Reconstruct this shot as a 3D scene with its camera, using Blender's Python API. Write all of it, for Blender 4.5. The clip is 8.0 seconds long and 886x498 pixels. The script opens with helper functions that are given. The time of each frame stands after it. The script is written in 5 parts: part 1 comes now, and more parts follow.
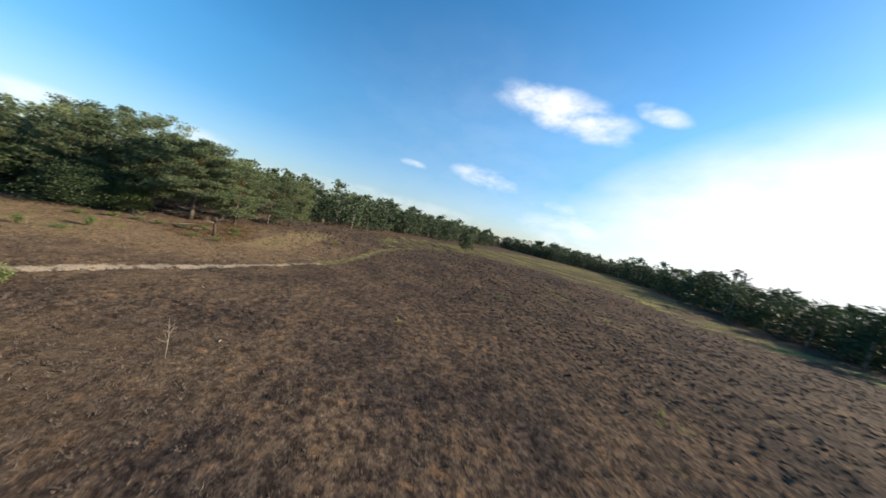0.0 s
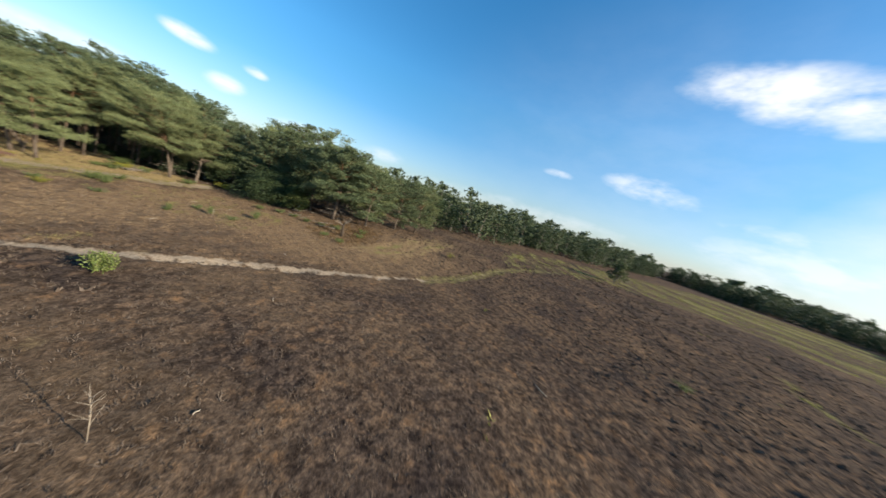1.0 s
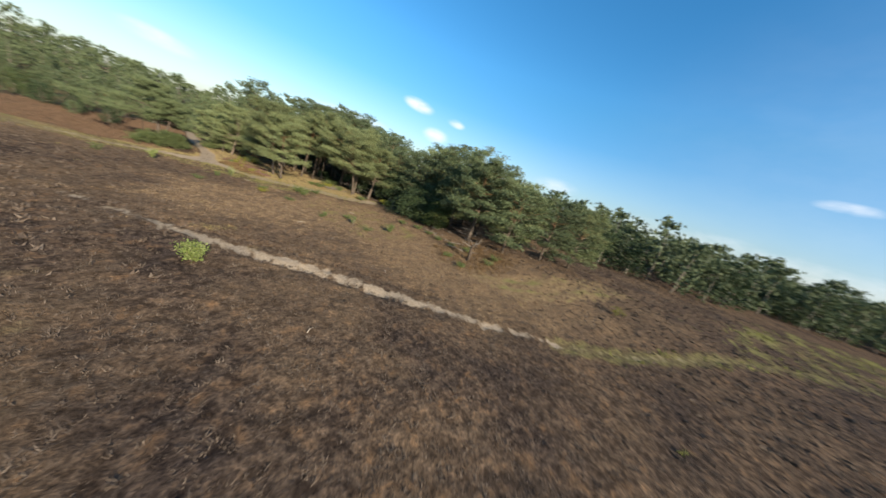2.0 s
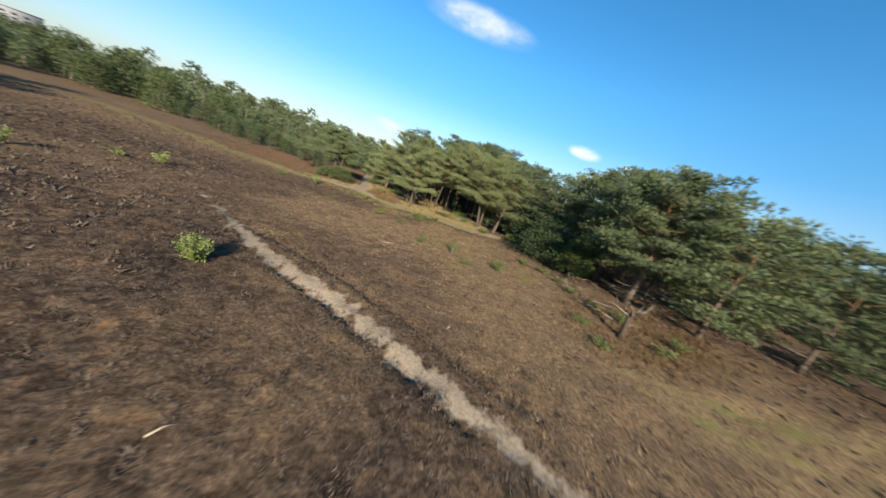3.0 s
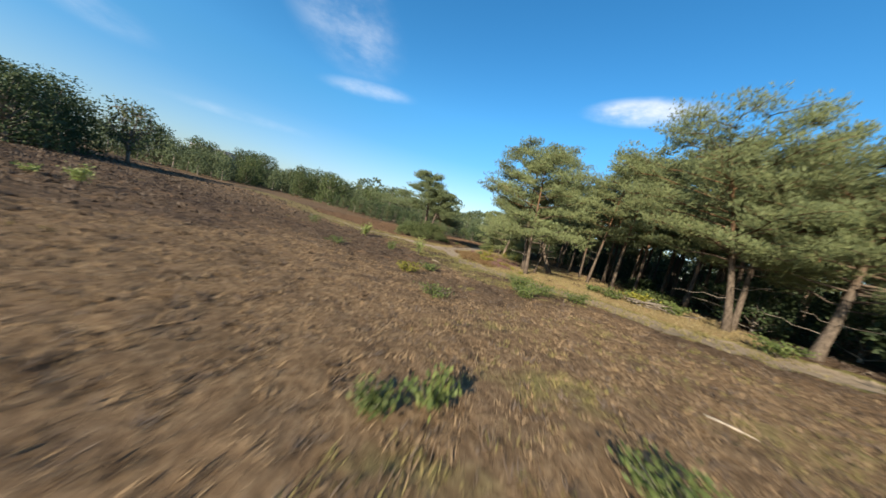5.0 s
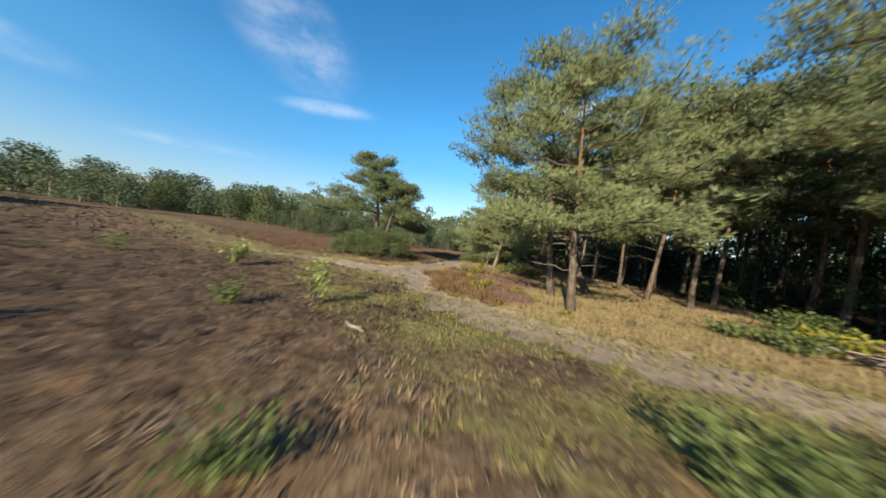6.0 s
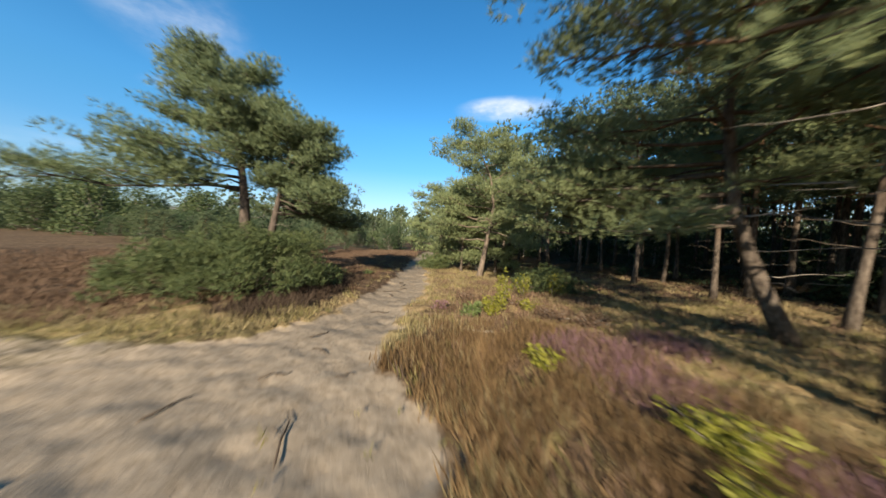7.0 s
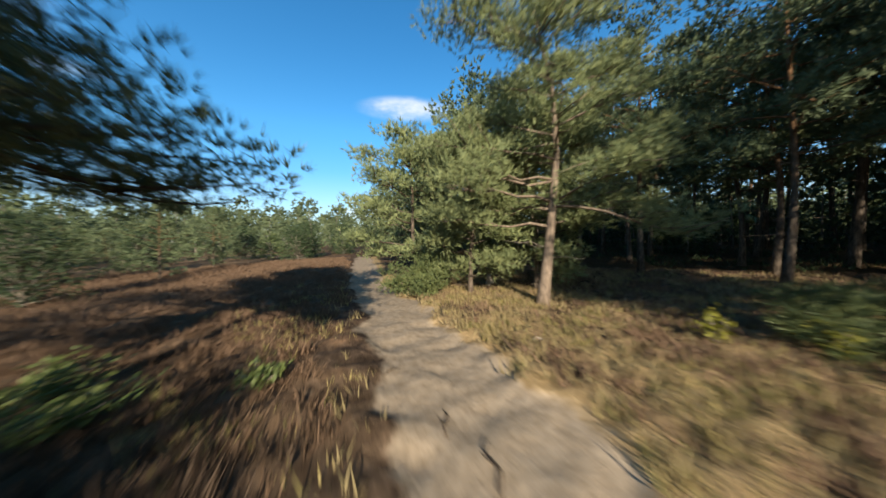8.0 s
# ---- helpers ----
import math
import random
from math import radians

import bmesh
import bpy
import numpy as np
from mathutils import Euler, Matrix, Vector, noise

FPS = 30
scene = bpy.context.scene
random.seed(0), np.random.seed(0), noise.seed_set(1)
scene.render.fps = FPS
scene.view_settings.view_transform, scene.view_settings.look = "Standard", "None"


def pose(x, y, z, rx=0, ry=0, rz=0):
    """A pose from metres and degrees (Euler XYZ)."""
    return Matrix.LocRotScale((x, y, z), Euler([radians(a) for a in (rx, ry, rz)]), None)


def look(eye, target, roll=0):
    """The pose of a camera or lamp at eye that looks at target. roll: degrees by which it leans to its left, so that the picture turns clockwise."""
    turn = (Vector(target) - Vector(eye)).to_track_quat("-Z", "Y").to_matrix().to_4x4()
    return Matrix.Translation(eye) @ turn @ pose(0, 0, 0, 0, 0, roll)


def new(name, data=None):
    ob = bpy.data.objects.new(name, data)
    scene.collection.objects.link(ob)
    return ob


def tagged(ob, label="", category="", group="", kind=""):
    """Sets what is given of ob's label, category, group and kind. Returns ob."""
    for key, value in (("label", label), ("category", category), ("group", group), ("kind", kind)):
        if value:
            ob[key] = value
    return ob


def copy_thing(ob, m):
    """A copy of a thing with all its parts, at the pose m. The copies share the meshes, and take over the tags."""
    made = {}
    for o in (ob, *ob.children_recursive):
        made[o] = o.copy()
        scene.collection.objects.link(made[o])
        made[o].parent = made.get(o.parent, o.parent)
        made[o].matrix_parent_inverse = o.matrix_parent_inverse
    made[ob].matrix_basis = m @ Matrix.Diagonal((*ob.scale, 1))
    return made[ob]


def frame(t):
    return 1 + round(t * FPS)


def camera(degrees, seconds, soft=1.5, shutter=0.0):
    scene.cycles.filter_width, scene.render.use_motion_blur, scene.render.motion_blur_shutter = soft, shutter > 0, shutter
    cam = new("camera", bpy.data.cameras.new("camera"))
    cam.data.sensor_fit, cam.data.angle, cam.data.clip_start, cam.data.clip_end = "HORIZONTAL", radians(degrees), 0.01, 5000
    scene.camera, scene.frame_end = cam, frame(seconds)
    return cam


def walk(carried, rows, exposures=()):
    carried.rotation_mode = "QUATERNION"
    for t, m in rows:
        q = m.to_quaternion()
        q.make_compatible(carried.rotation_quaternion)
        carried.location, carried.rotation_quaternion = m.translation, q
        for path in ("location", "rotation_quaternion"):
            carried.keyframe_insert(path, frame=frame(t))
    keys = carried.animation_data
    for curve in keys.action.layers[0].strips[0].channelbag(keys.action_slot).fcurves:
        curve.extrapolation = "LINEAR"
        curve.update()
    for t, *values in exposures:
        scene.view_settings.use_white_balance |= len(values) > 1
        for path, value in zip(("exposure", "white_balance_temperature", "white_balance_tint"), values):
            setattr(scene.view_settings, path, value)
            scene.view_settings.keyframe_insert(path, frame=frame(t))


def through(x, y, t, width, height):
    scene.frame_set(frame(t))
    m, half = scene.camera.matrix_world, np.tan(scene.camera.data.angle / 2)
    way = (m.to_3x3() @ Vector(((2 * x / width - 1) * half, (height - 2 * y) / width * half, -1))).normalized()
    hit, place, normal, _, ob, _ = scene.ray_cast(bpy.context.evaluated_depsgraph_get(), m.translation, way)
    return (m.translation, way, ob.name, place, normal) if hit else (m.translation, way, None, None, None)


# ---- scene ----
cam = camera(116.9, 8.0, soft=1.5, shutter=0.31)

PATH = [
    (0, (-21.797, -35.88, 6.599), (-19.897, -36.489, 6.448), 13.3),
    (0.5, (-18.221, -36.944, 7.152), (-16.246, -37.141, 6.909), 15.6),
    (1, (-14.311, -37.428, 7.304), (-12.364, -37.116, 6.97), 17.5),
    (1.5, (-10.63, -37.364, 7.228), (-8.851, -36.55, 6.813), 18.6),
    (2, (-6.594, -36.654, 6.766), (-5.17, -35.337, 6.275), 18.6),
    (2.2, (-5.158, -35.948, 6.565), (-3.9, -34.482, 6.048), 18.5),
    (3.3, (1.516, -29.944, 4.813), (1.722, -28.021, 4.303), 17.8),
    (3.5, (2.43, -28.288, 4.392), (2.455, -26.348, 3.908), 17.2),
    (4, (4.08, -23.579, 3.317), (3.723, -21.649, 2.932), 16.6),
    (4.5, (4.78, -18.783, 2.37), (4.169, -16.899, 2.092), 15.7),
    (4.7, (4.826, -16.809, 2.087), (4.143, -14.943, 1.855), 15.0),
    (5.8, (2.554, -6.704, 1.694), (1.918, -4.811, 1.596), 8.3),
    (6, (1.906, -4.919, 1.601), (1.331, -3.005, 1.52), 7.3),
    (6.5, (0.135, -0.537, 1.584), (-0.233, 1.427, 1.513), 4.7),
    (7, (-1.572, 3.645, 1.585), (-1.663, 5.641, 1.498), 2.7),
    (7.5, (-3.114, 7.404, 1.535), (-2.934, 9.393, 1.435), -0.4),
    (8, (-4.18, 11.888, 1.278), (-3.643, 13.813, 1.194), -1.0),
]
walk(cam, [(t, look(eye, target, roll)) for t, eye, target, roll in PATH])

# ---------------------------------------------------------------- light and air
SUN_EL, SUN_AZ = 23.0, (-0.12, -0.993)        # elevation; the way towards the sun, in plan
scene.view_settings.exposure = 1.0
sun_data = bpy.data.lights.new("sun", "SUN")
sun_data.energy, sun_data.angle, sun_data.color = 5.0, radians(0.55), (1.0, 0.88, 0.70)
sun = new("sun", sun_data)
sun.matrix_world = look((0, 0, 60), (-SUN_AZ[0] * 60, -SUN_AZ[1] * 60, 60 - 60 * math.tan(radians(SUN_EL))))

world = bpy.data.worlds.new("sky")
scene.world = world
world.use_nodes = True
wn, wl = world.node_tree.nodes, world.node_tree.links
wn.clear()


def wnode(kind, **values):
    n = wn.new(kind)
    for key, value in values.items():
        n.inputs[int(key[1:])].default_value = value
    return n


sky = wn.new("ShaderNodeTexSky")
sky.sky_type, sky.sun_disc = "NISHITA", False
sky.sun_elevation, sky.sun_rotation = radians(SUN_EL), math.atan2(SUN_AZ[0], SUN_AZ[1])
sky.air_density, sky.dust_density, sky.ozone_density = 1.0, 0.4, 2.5
sky_tint = wn.new("ShaderNodeHueSaturation")
wl.new(sky.outputs[0], sky_tint.inputs["Color"])
way = wn.new("ShaderNodeTexCoord")
way_up = wn.new("ShaderNodeSeparateXYZ")
wl.new(way.outputs["Generated"], way_up.inputs[0])
deep = wn.new("ShaderNodeMapRange")
deep.inputs["From Min"].default_value, deep.inputs["From Max"].default_value = 0.02, 0.22
deep.inputs["To Min"].default_value, deep.inputs["To Max"].default_value = 0.95, 1.30
wl.new(way_up.outputs["Z"], deep.inputs["Value"])
wl.new(deep.outputs[0], sky_tint.inputs["Saturation"])
low_air = wn.new("ShaderNodeMapRange")
low_air.inputs["From Min"].default_value, low_air.inputs["From Max"].default_value = 0.0, 0.35
low_air.inputs["To Min"].default_value, low_air.inputs["To Max"].default_value = 0.60, 1.10
wl.new(way_up.outputs["Z"], low_air.inputs["Value"])
wl.new(low_air.outputs[0], sky_tint.inputs["Value"])
puff = wnode("ShaderNodeTexNoise")
puff.inputs["Scale"].default_value, puff.inputs["Detail"].default_value = 7.0, 8.0
puff.inputs["Roughness"].default_value = 0.6
squash = wn.new("ShaderNodeMapping")
squash.inputs["Scale"].default_value = (1.0, 1.0, 2.2)
wl.new(way.outputs["Generated"], squash.inputs["Vector"])
wl.new(squash.outputs[0], puff.inputs["Vector"])


def wmath(op, a, b=None, clamp=False):
    n = wn.new("ShaderNodeMath")
    n.operation, n.use_clamp = op, clamp
    for i, v in enumerate((a, b)):
        if v is None:
            continue
        if isinstance(v, (int, float)):
            n.inputs[i].default_value = v
        else:
            wl.new(v, n.inputs[i])
    return n.outputs[0]


def wdot(v):
    n = wn.new("ShaderNodeVectorMath")
    n.operation = "DOT_PRODUCT"
    n.inputs[1].default_value = v
    wl.new(way.outputs["Generated"], n.inputs[0])
    return n.outputs["Value"]


# clouds: bearing left of +y, elevation, half width, half height, tilt (all degrees), thickness
CLOUDS = [
    (-125, 25.2, 16.0, 4.4, -13, 1.2), (-140.5, 25.2, 5.4, 1.8, -20, 1.0), (-113, 11.6, 10.0, 3.0, -9, 0.9), (-130, 8.5, 12, 2.0, -2, 0.6),
    (-34.3, 10.8, 3.4, 1.3, -6, 1.4), (-42, 10.0, 2.0, 0.9, -6, 1.3), (-38.7, 6.8, 3.0, 1.6, 0, 1.0), (2, 5.0, 4.5, 1.3, -5, 0.9),
    (-9.0, 24.7, 10.5, 2.5, -1, 1.0), (-98, 11.2, 4, 1.0, -3, 0.8), (42, 20.3, 9.5, 1.7, 7, 0.5), (48, 28.5, 12, 7.5, -25, 0.5),
    (60, 9.2, 12, 1.0, 3, 0.40), (76, 15.0, 7, 2.6, -10, 0.35), (-95, 3.0, 30, 2.4, 0, 0.55), (-140, 5, 26, 6, 0, 0.8),
    (-22, 4.6, 9, 1.6, 3, 0.9), (-50, 4.0, 6, 1.8, 0, 0.8), (-64, 5.0, 5, 1.6, 0, 0.7),
]
# thin even haze towards the sun
VEILS = [(-168, 9, 46, 18, 0, 1.35), (-118, 14, 60, 30, 0, 0.30)]
cover = haze = None
for az, el, wide, high, tilt, thick in CLOUDS + VEILS:
    a, e, k = radians(az), radians(el), radians(tilt)
    mid = Vector((-math.sin(a) * math.cos(e), math.cos(a) * math.cos(e), math.sin(e)))
    right = Vector((math.cos(a), math.sin(a), 0))
    up = right.cross(mid)
    u = wdot((right * math.cos(k) + up * math.sin(k)) / math.sin(radians(wide)))
    v = wdot((up * math.cos(k) - right * math.sin(k)) / math.sin(radians(high)))
    lift = wdot(up * math.cos(k) - right * math.sin(k))
    centre = (up * math.cos(k) - right * math.sin(k)).dot(mid)
    r2 = wmath("ADD", wmath("MULTIPLY", u, u), wmath("MULTIPLY", v, v))
    soft = wmath("SUBTRACT", 1.0, r2, clamp=True)
    ahead = wmath("GREATER_THAN", wdot(mid), 0.0)
    one = wmath("MULTIPLY", wmath("MULTIPLY", soft, ahead), thick)
    if (az, el, wide, high, tilt, thick) in VEILS:
        haze = one if haze is None else wmath("MAXIMUM", haze, one)
    else:
        cover = one if cover is None else wmath("MAXIMUM", cover, one)
ragged = wmath("SUBTRACT", wmath("MULTIPLY", puff.outputs["Fac"], 2.6), 0.62, clamp=True)
cover = wmath("MAXIMUM", wmath("MULTIPLY", cover, ragged), wmath("MULTIPLY", haze, wmath("ADD", wmath("MULTIPLY", ragged, 0.3), 0.7)))
ease = wn.new("ShaderNodeMapRange")
ease.interpolation_type = "SMOOTHSTEP"
ease.inputs["From Max"].default_value = 1.25
wl.new(cover, ease.inputs["Value"])
mixc = wn.new("ShaderNodeMix")
mixc.data_type = "RGBA"
wl.new(ease.outputs[0], mixc.inputs["Factor"])
air = wn.new("ShaderNodeMix")
air.data_type, air.blend_type = "RGBA", "MULTIPLY"
air.inputs["Factor"].default_value = 1.0
wl.new(sky_tint.outputs["Color"], air.inputs["A"])
hue = wn.new("ShaderNodeValToRGB")
hue.color_ramp.elements[0].position, hue.color_ramp.elements[0].color = 0.0, (0.86, 0.93, 1.12, 1)
hue.color_ramp.elements[1].position, hue.color_ramp.elements[1].color = 0.3, (0.80, 1.0, 0.96, 1)
wl.new(way_up.outputs["Z"], hue.inputs[0])
wl.new(hue.outputs[0], air.inputs["B"])
wl.new(air.outputs["Result"], mixc.inputs["A"])
mixc.inputs["B"].default_value = (5.4, 5.5, 5.7, 1)
back = wn.new("ShaderNodeBackground")
back.inputs["Strength"].default_value = 0.105
wl.new(mixc.outputs["Result"], back.inputs["Color"])
wout = wn.new("ShaderNodeOutputWorld")
wl.new(back.outputs[0], wout.inputs["Surface"])


# ---------------------------------------------------------------- materials
def material(name, rough=0.85):
    m = bpy.data.materials.new(name)
    m.use_nodes = True
    n, l = m.node_tree.nodes, m.node_tree.links
    p = n["Principled BSDF"]
    p.inputs["Roughness"].default_value = rough
    p.inputs["Specular IOR Level"].default_value = 0.25 if rough < 0.85 else 0.03
    return m, n, l, p


def ramp(n, l, src, stops):
    r = n.new("ShaderNodeValToRGB")
    e = r.color_ramp.elements
    while len(e) < len(stops):
        e.new(0.5)
    for el_, (pos, col) in zip(e, stops):
        el_.position, el_.color = pos, (*col, 1)
    l.new(src, r.inputs[0])
    return r.outputs[0]


def noise_tex(n, l, scale, detail=4.0, rough=0.55, vec=None, kind="ShaderNodeTexNoise"):
    t = n.new(kind)
    t.inputs["Scale"].default_value = scale
    if "Detail" in t.inputs:
        t.inputs["Detail"].default_value, t.inputs["Roughness"].default_value = detail, rough
    if vec is not None:
        l.new(vec, t.inputs["Vector"])
    return t


def mix_col(n, l, fac, a, b, blend="MIX"):
    m = n.new("ShaderNodeMix")
    m.data_type, m.blend_type = "RGBA", blend
    for sock, v in ((m.inputs["Factor"], fac), (m.inputs["A"], a), (m.inputs["B"], b)):
        if isinstance(v, tuple):
            sock.default_value = (*v, 1)
        elif isinstance(v, (int, float)):
            sock.default_value = v
        else:
            l.new(v, sock)
    return m.outputs["Result"]


def bump(n, l, p, height, strength=0.5, dist=0.03):
    b = n.new("ShaderNodeBump")
    b.inputs["Strength"].default_value, b.inputs["Distance"].default_value = strength, dist
    l.new(height, b.inputs["Height"])
    l.new(b.outputs[0], p.inputs["Normal"])


def leaf_material(name, stops, through=0.3, rough=0.6, gain=1.0, each=0.55, clumpy=1.6):
    """Foliage: each blade has its own tone; some light passes through it."""
    stops = [(pos, tuple(c * gain for c in col)) for pos, col in stops]
    m, n, l, p = material(name, rough)
    g = n.new("ShaderNodeNewGeometry")
    o = n.new("ShaderNodeObjectInfo")
    tc = n.new("ShaderNodeTexCoord")
    big = noise_tex(n, l, clumpy, 3, 0.65, vec=tc.outputs["Object"])
    a = n.new("ShaderNodeMath")
    a.operation = "MULTIPLY_ADD"
    a.inputs[1].default_value, a.inputs[2].default_value = each, 0.0
    l.new(g.outputs["Random Per Island"], a.inputs[0])
    b = n.new("ShaderNodeMath")
    b.operation = "MULTIPLY_ADD"
    b.inputs[1].default_value = 1.0 - each
    l.new(big.outputs["Fac"], b.inputs[0])
    l.new(a.outputs[0], b.inputs[2])
    col = ramp(n, l, b.outputs[0], stops)
    hs = n.new("ShaderNodeHueSaturation")
    v = n.new("ShaderNodeMapRange")
    v.inputs["To Min"].default_value, v.inputs["To Max"].default_value = 0.8, 1.2
    l.new(o.outputs["Random"], v.inputs["Value"])
    l.new(v.outputs[0], hs.inputs["Value"])
    l.new(col, hs.inputs["Color"])
    l.new(hs.outputs[0], p.inputs["Base Color"])
    if through:
        t = n.new("ShaderNodeBsdfTranslucent")
        l.new(hs.outputs[0], t.inputs["Color"])
        mx = n.new("ShaderNodeMixShader")
        mx.inputs[0].default_value = through
        l.new(p.outputs[0], mx.inputs[1])
        l.new(t.outputs[0], mx.inputs[2])
        l.new(mx.outputs[0], n["Material Output"].inputs["Surface"])
    return m


PINE = leaf_material("pine_needles", [(0.0, (0.07, 0.105, 0.055)), (0.42, (0.16, 0.192, 0.085)), (0.7, (0.25, 0.268, 0.115)), (1.0, (0.34, 0.325, 0.15))], 0.28, each=0.22, clumpy=3.2, gain=1.03)
# Darker copy of PINE, with the wood's shade put into its colour.
SHADEPINE = leaf_material("shaded_pine_needles", [(0.0, (0.045, 0.07, 0.04)), (0.5, (0.095, 0.125, 0.062)), (1.0, (0.18, 0.19, 0.09))], 0.25, each=0.3, clumpy=2.4)
PINE_LONE = leaf_material("lone_pine_needles", [(0.0, (0.06, 0.09, 0.045)), (0.45, (0.135, 0.17, 0.078)), (0.75, (0.215, 0.24, 0.105)), (1.0, (0.31, 0.305, 0.14))], 0.24, each=0.28, clumpy=3.2, gain=1.0)
PINE_FAR = leaf_material("pine_needles_far", [(0.0, (0.06, 0.09, 0.045)), (0.5, (0.125, 0.16, 0.075)), (1.0, (0.22, 0.235, 0.11))], 0.2, each=0.35, clumpy=1.2, gain=0.86)
SHRUBPINE = leaf_material("shrub_pine_needles", [(0.0, (0.035, 0.06, 0.025)), (0.42, (0.095, 0.125, 0.048)), (0.7, (0.175, 0.195, 0.07)), (1.0, (0.28, 0.28, 0.105))], 0.25, each=0.25, clumpy=3.0)
BROAD = leaf_material("broad_leaves", [(0.0, (0.06, 0.10, 0.03)), (0.5, (0.13, 0.175, 0.065)), (1.0, (0.24, 0.255, 0.10))], gain=0.56)
# Lighter leaf tone that paints the bush's sunlit flank.
SUNLITLEAF = leaf_material("sunlit_bush_leaves", [(0.0, (0.028, 0.045, 0.016)), (0.5, (0.075, 0.10, 0.032)), (1.0, (0.19, 0.20, 0.055))], 0.3)
# Dark green of oaks and undergrowth; also colours the round bush as shaded.
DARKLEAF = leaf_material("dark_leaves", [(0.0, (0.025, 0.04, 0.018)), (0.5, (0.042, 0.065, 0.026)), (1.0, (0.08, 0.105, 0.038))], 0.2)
SAPLING = leaf_material("sapling_leaves", [(0.0, (0.15, 0.22, 0.05)), (0.5, (0.24, 0.29, 0.08)), (1.0, (0.42, 0.42, 0.19))], 0.3, gain=0.8)
GREENSHRUB = leaf_material("green_shrub_leaves", [(0.0, (0.08, 0.12, 0.035)), (0.5, (0.15, 0.195, 0.06)), (1.0, (0.28, 0.30, 0.09))], 0.35, gain=0.8)
YELLOWLEAF = leaf_material("yellowing_leaves", [(0.0, (0.18, 0.20, 0.03)), (0.5, (0.38, 0.36, 0.05)), (1.0, (0.50, 0.46, 0.09))], 0.35, gain=0.55)
STUBBLE = leaf_material("heather_stubble", [(0.0, (0.06, 0.044, 0.036)), (0.38, (0.118, 0.088, 0.067)), (0.62, (0.18, 0.138, 0.105)), (0.87, (0.25, 0.2, 0.155)), (1.0, (0.35, 0.29, 0.23))], 0.0, 0.9, gain=0.86, each=0.38, clumpy=2.4)
HEATHER = leaf_material("flowering_heather", [(0.0, (0.05, 0.034, 0.02)), (0.4, (0.185, 0.115, 0.056)), (0.7, (0.33, 0.212, 0.105)), (1.0, (0.46, 0.33, 0.175))], 0.2, 0.9, gain=0.8, each=0.4, clumpy=2.6)
FADED = leaf_material("faded_heather", [(0.0, (0.06, 0.045, 0.03)), (0.4, (0.19, 0.122, 0.077)), (0.7, (0.31, 0.20, 0.13)), (1.0, (0.40, 0.27, 0.19))], 0.15, 0.9, gain=0.7, each=0.4, clumpy=2.4)
# Dark heather for old clumps, and for shade coloured in with tufts.
OLDSHADEHEATH = leaf_material("old_heather", [(0.0, (0.022, 0.017, 0.013)), (0.5, (0.06, 0.042, 0.03)), (1.0, (0.15, 0.105, 0.07))], 0.0, 0.9, each=0.4, clumpy=2.4)
PURPLE = leaf_material("purple_heather", [(0.0, (0.11, 0.075, 0.04)), (0.4, (0.26, 0.17, 0.10)), (0.6, (0.34, 0.19, 0.20)), (1.0, (0.40, 0.21, 0.31))], 0.2, 0.9, gain=0.78)
GRASS = leaf_material("green_grass", [(0.0, (0.09, 0.10, 0.035)), (0.4, (0.205, 0.18, 0.065)), (0.7, (0.335, 0.265, 0.11)), (1.0, (0.48, 0.385, 0.19))], 0.35, 0.8, gain=1.0)
STRIPGRASS = leaf_material("strip_grass", [(0.0, (0.10, 0.115, 0.03)), (0.5, (0.22, 0.22, 0.06)), (1.0, (0.37, 0.34, 0.11))], 0.35, 0.8)
TANHEATH = leaf_material("tan_heather", [(0.0, (0.11, 0.074, 0.045)), (0.4, (0.20, 0.137, 0.08)), (0.7, (0.285, 0.203, 0.122)), (1.0, (0.385, 0.29, 0.185))], 0.12, 0.9, gain=1.04, each=0.38, clumpy=2.4)
STRAW = leaf_material("dry_grass", [(0.0, (0.24, 0.17, 0.075)), (0.45, (0.45, 0.35, 0.17)), (0.8, (0.60, 0.48, 0.25)), (1.0, (0.52, 0.46, 0.15))], 0.3, 0.8, gain=0.66)


def bark_material():
    """Scots pine: grey plates below, orange and papery higher up."""
    m, n, l, p = material("pine_bark", 0.9)
    tc = n.new("ShaderNodeTexCoord")
    sep = n.new("ShaderNodeSeparateXYZ")
    l.new(tc.outputs["Object"], sep.inputs[0])
    mp = n.new("ShaderNodeMapping")
    mp.inputs["Scale"].default_value = (9, 9, 2.2)
    l.new(tc.outputs["Object"], mp.inputs["Vector"])
    plates = noise_tex(n, l, 2.2, 5, 0.65, mp.outputs[0])
    low = ramp(n, l, plates.outputs["Fac"], [(0.3, (0.07, 0.055, 0.045)), (0.55, (0.26, 0.21, 0.165)), (0.75, (0.42, 0.36, 0.29))])
    high = ramp(n, l, plates.outputs["Fac"], [(0.3, (0.14, 0.08, 0.045)), (0.6, (0.36, 0.215, 0.12)), (0.8, (0.48, 0.33, 0.20))])
    r = n.new("ShaderNodeMapRange")
    r.inputs["From Min"].default_value, r.inputs["From Max"].default_value = 2.6, 5.2
    l.new(sep.outputs["Z"], r.inputs["Value"])
    l.new(mix_col(n, l, 1.0, mix_col(n, l, r.outputs[0], low, high), (0.50, 0.485, 0.47), "MULTIPLY"), p.inputs["Base Color"])
    bump(n, l, p, plates.outputs["Fac"], 0.9, 0.03)
    return m


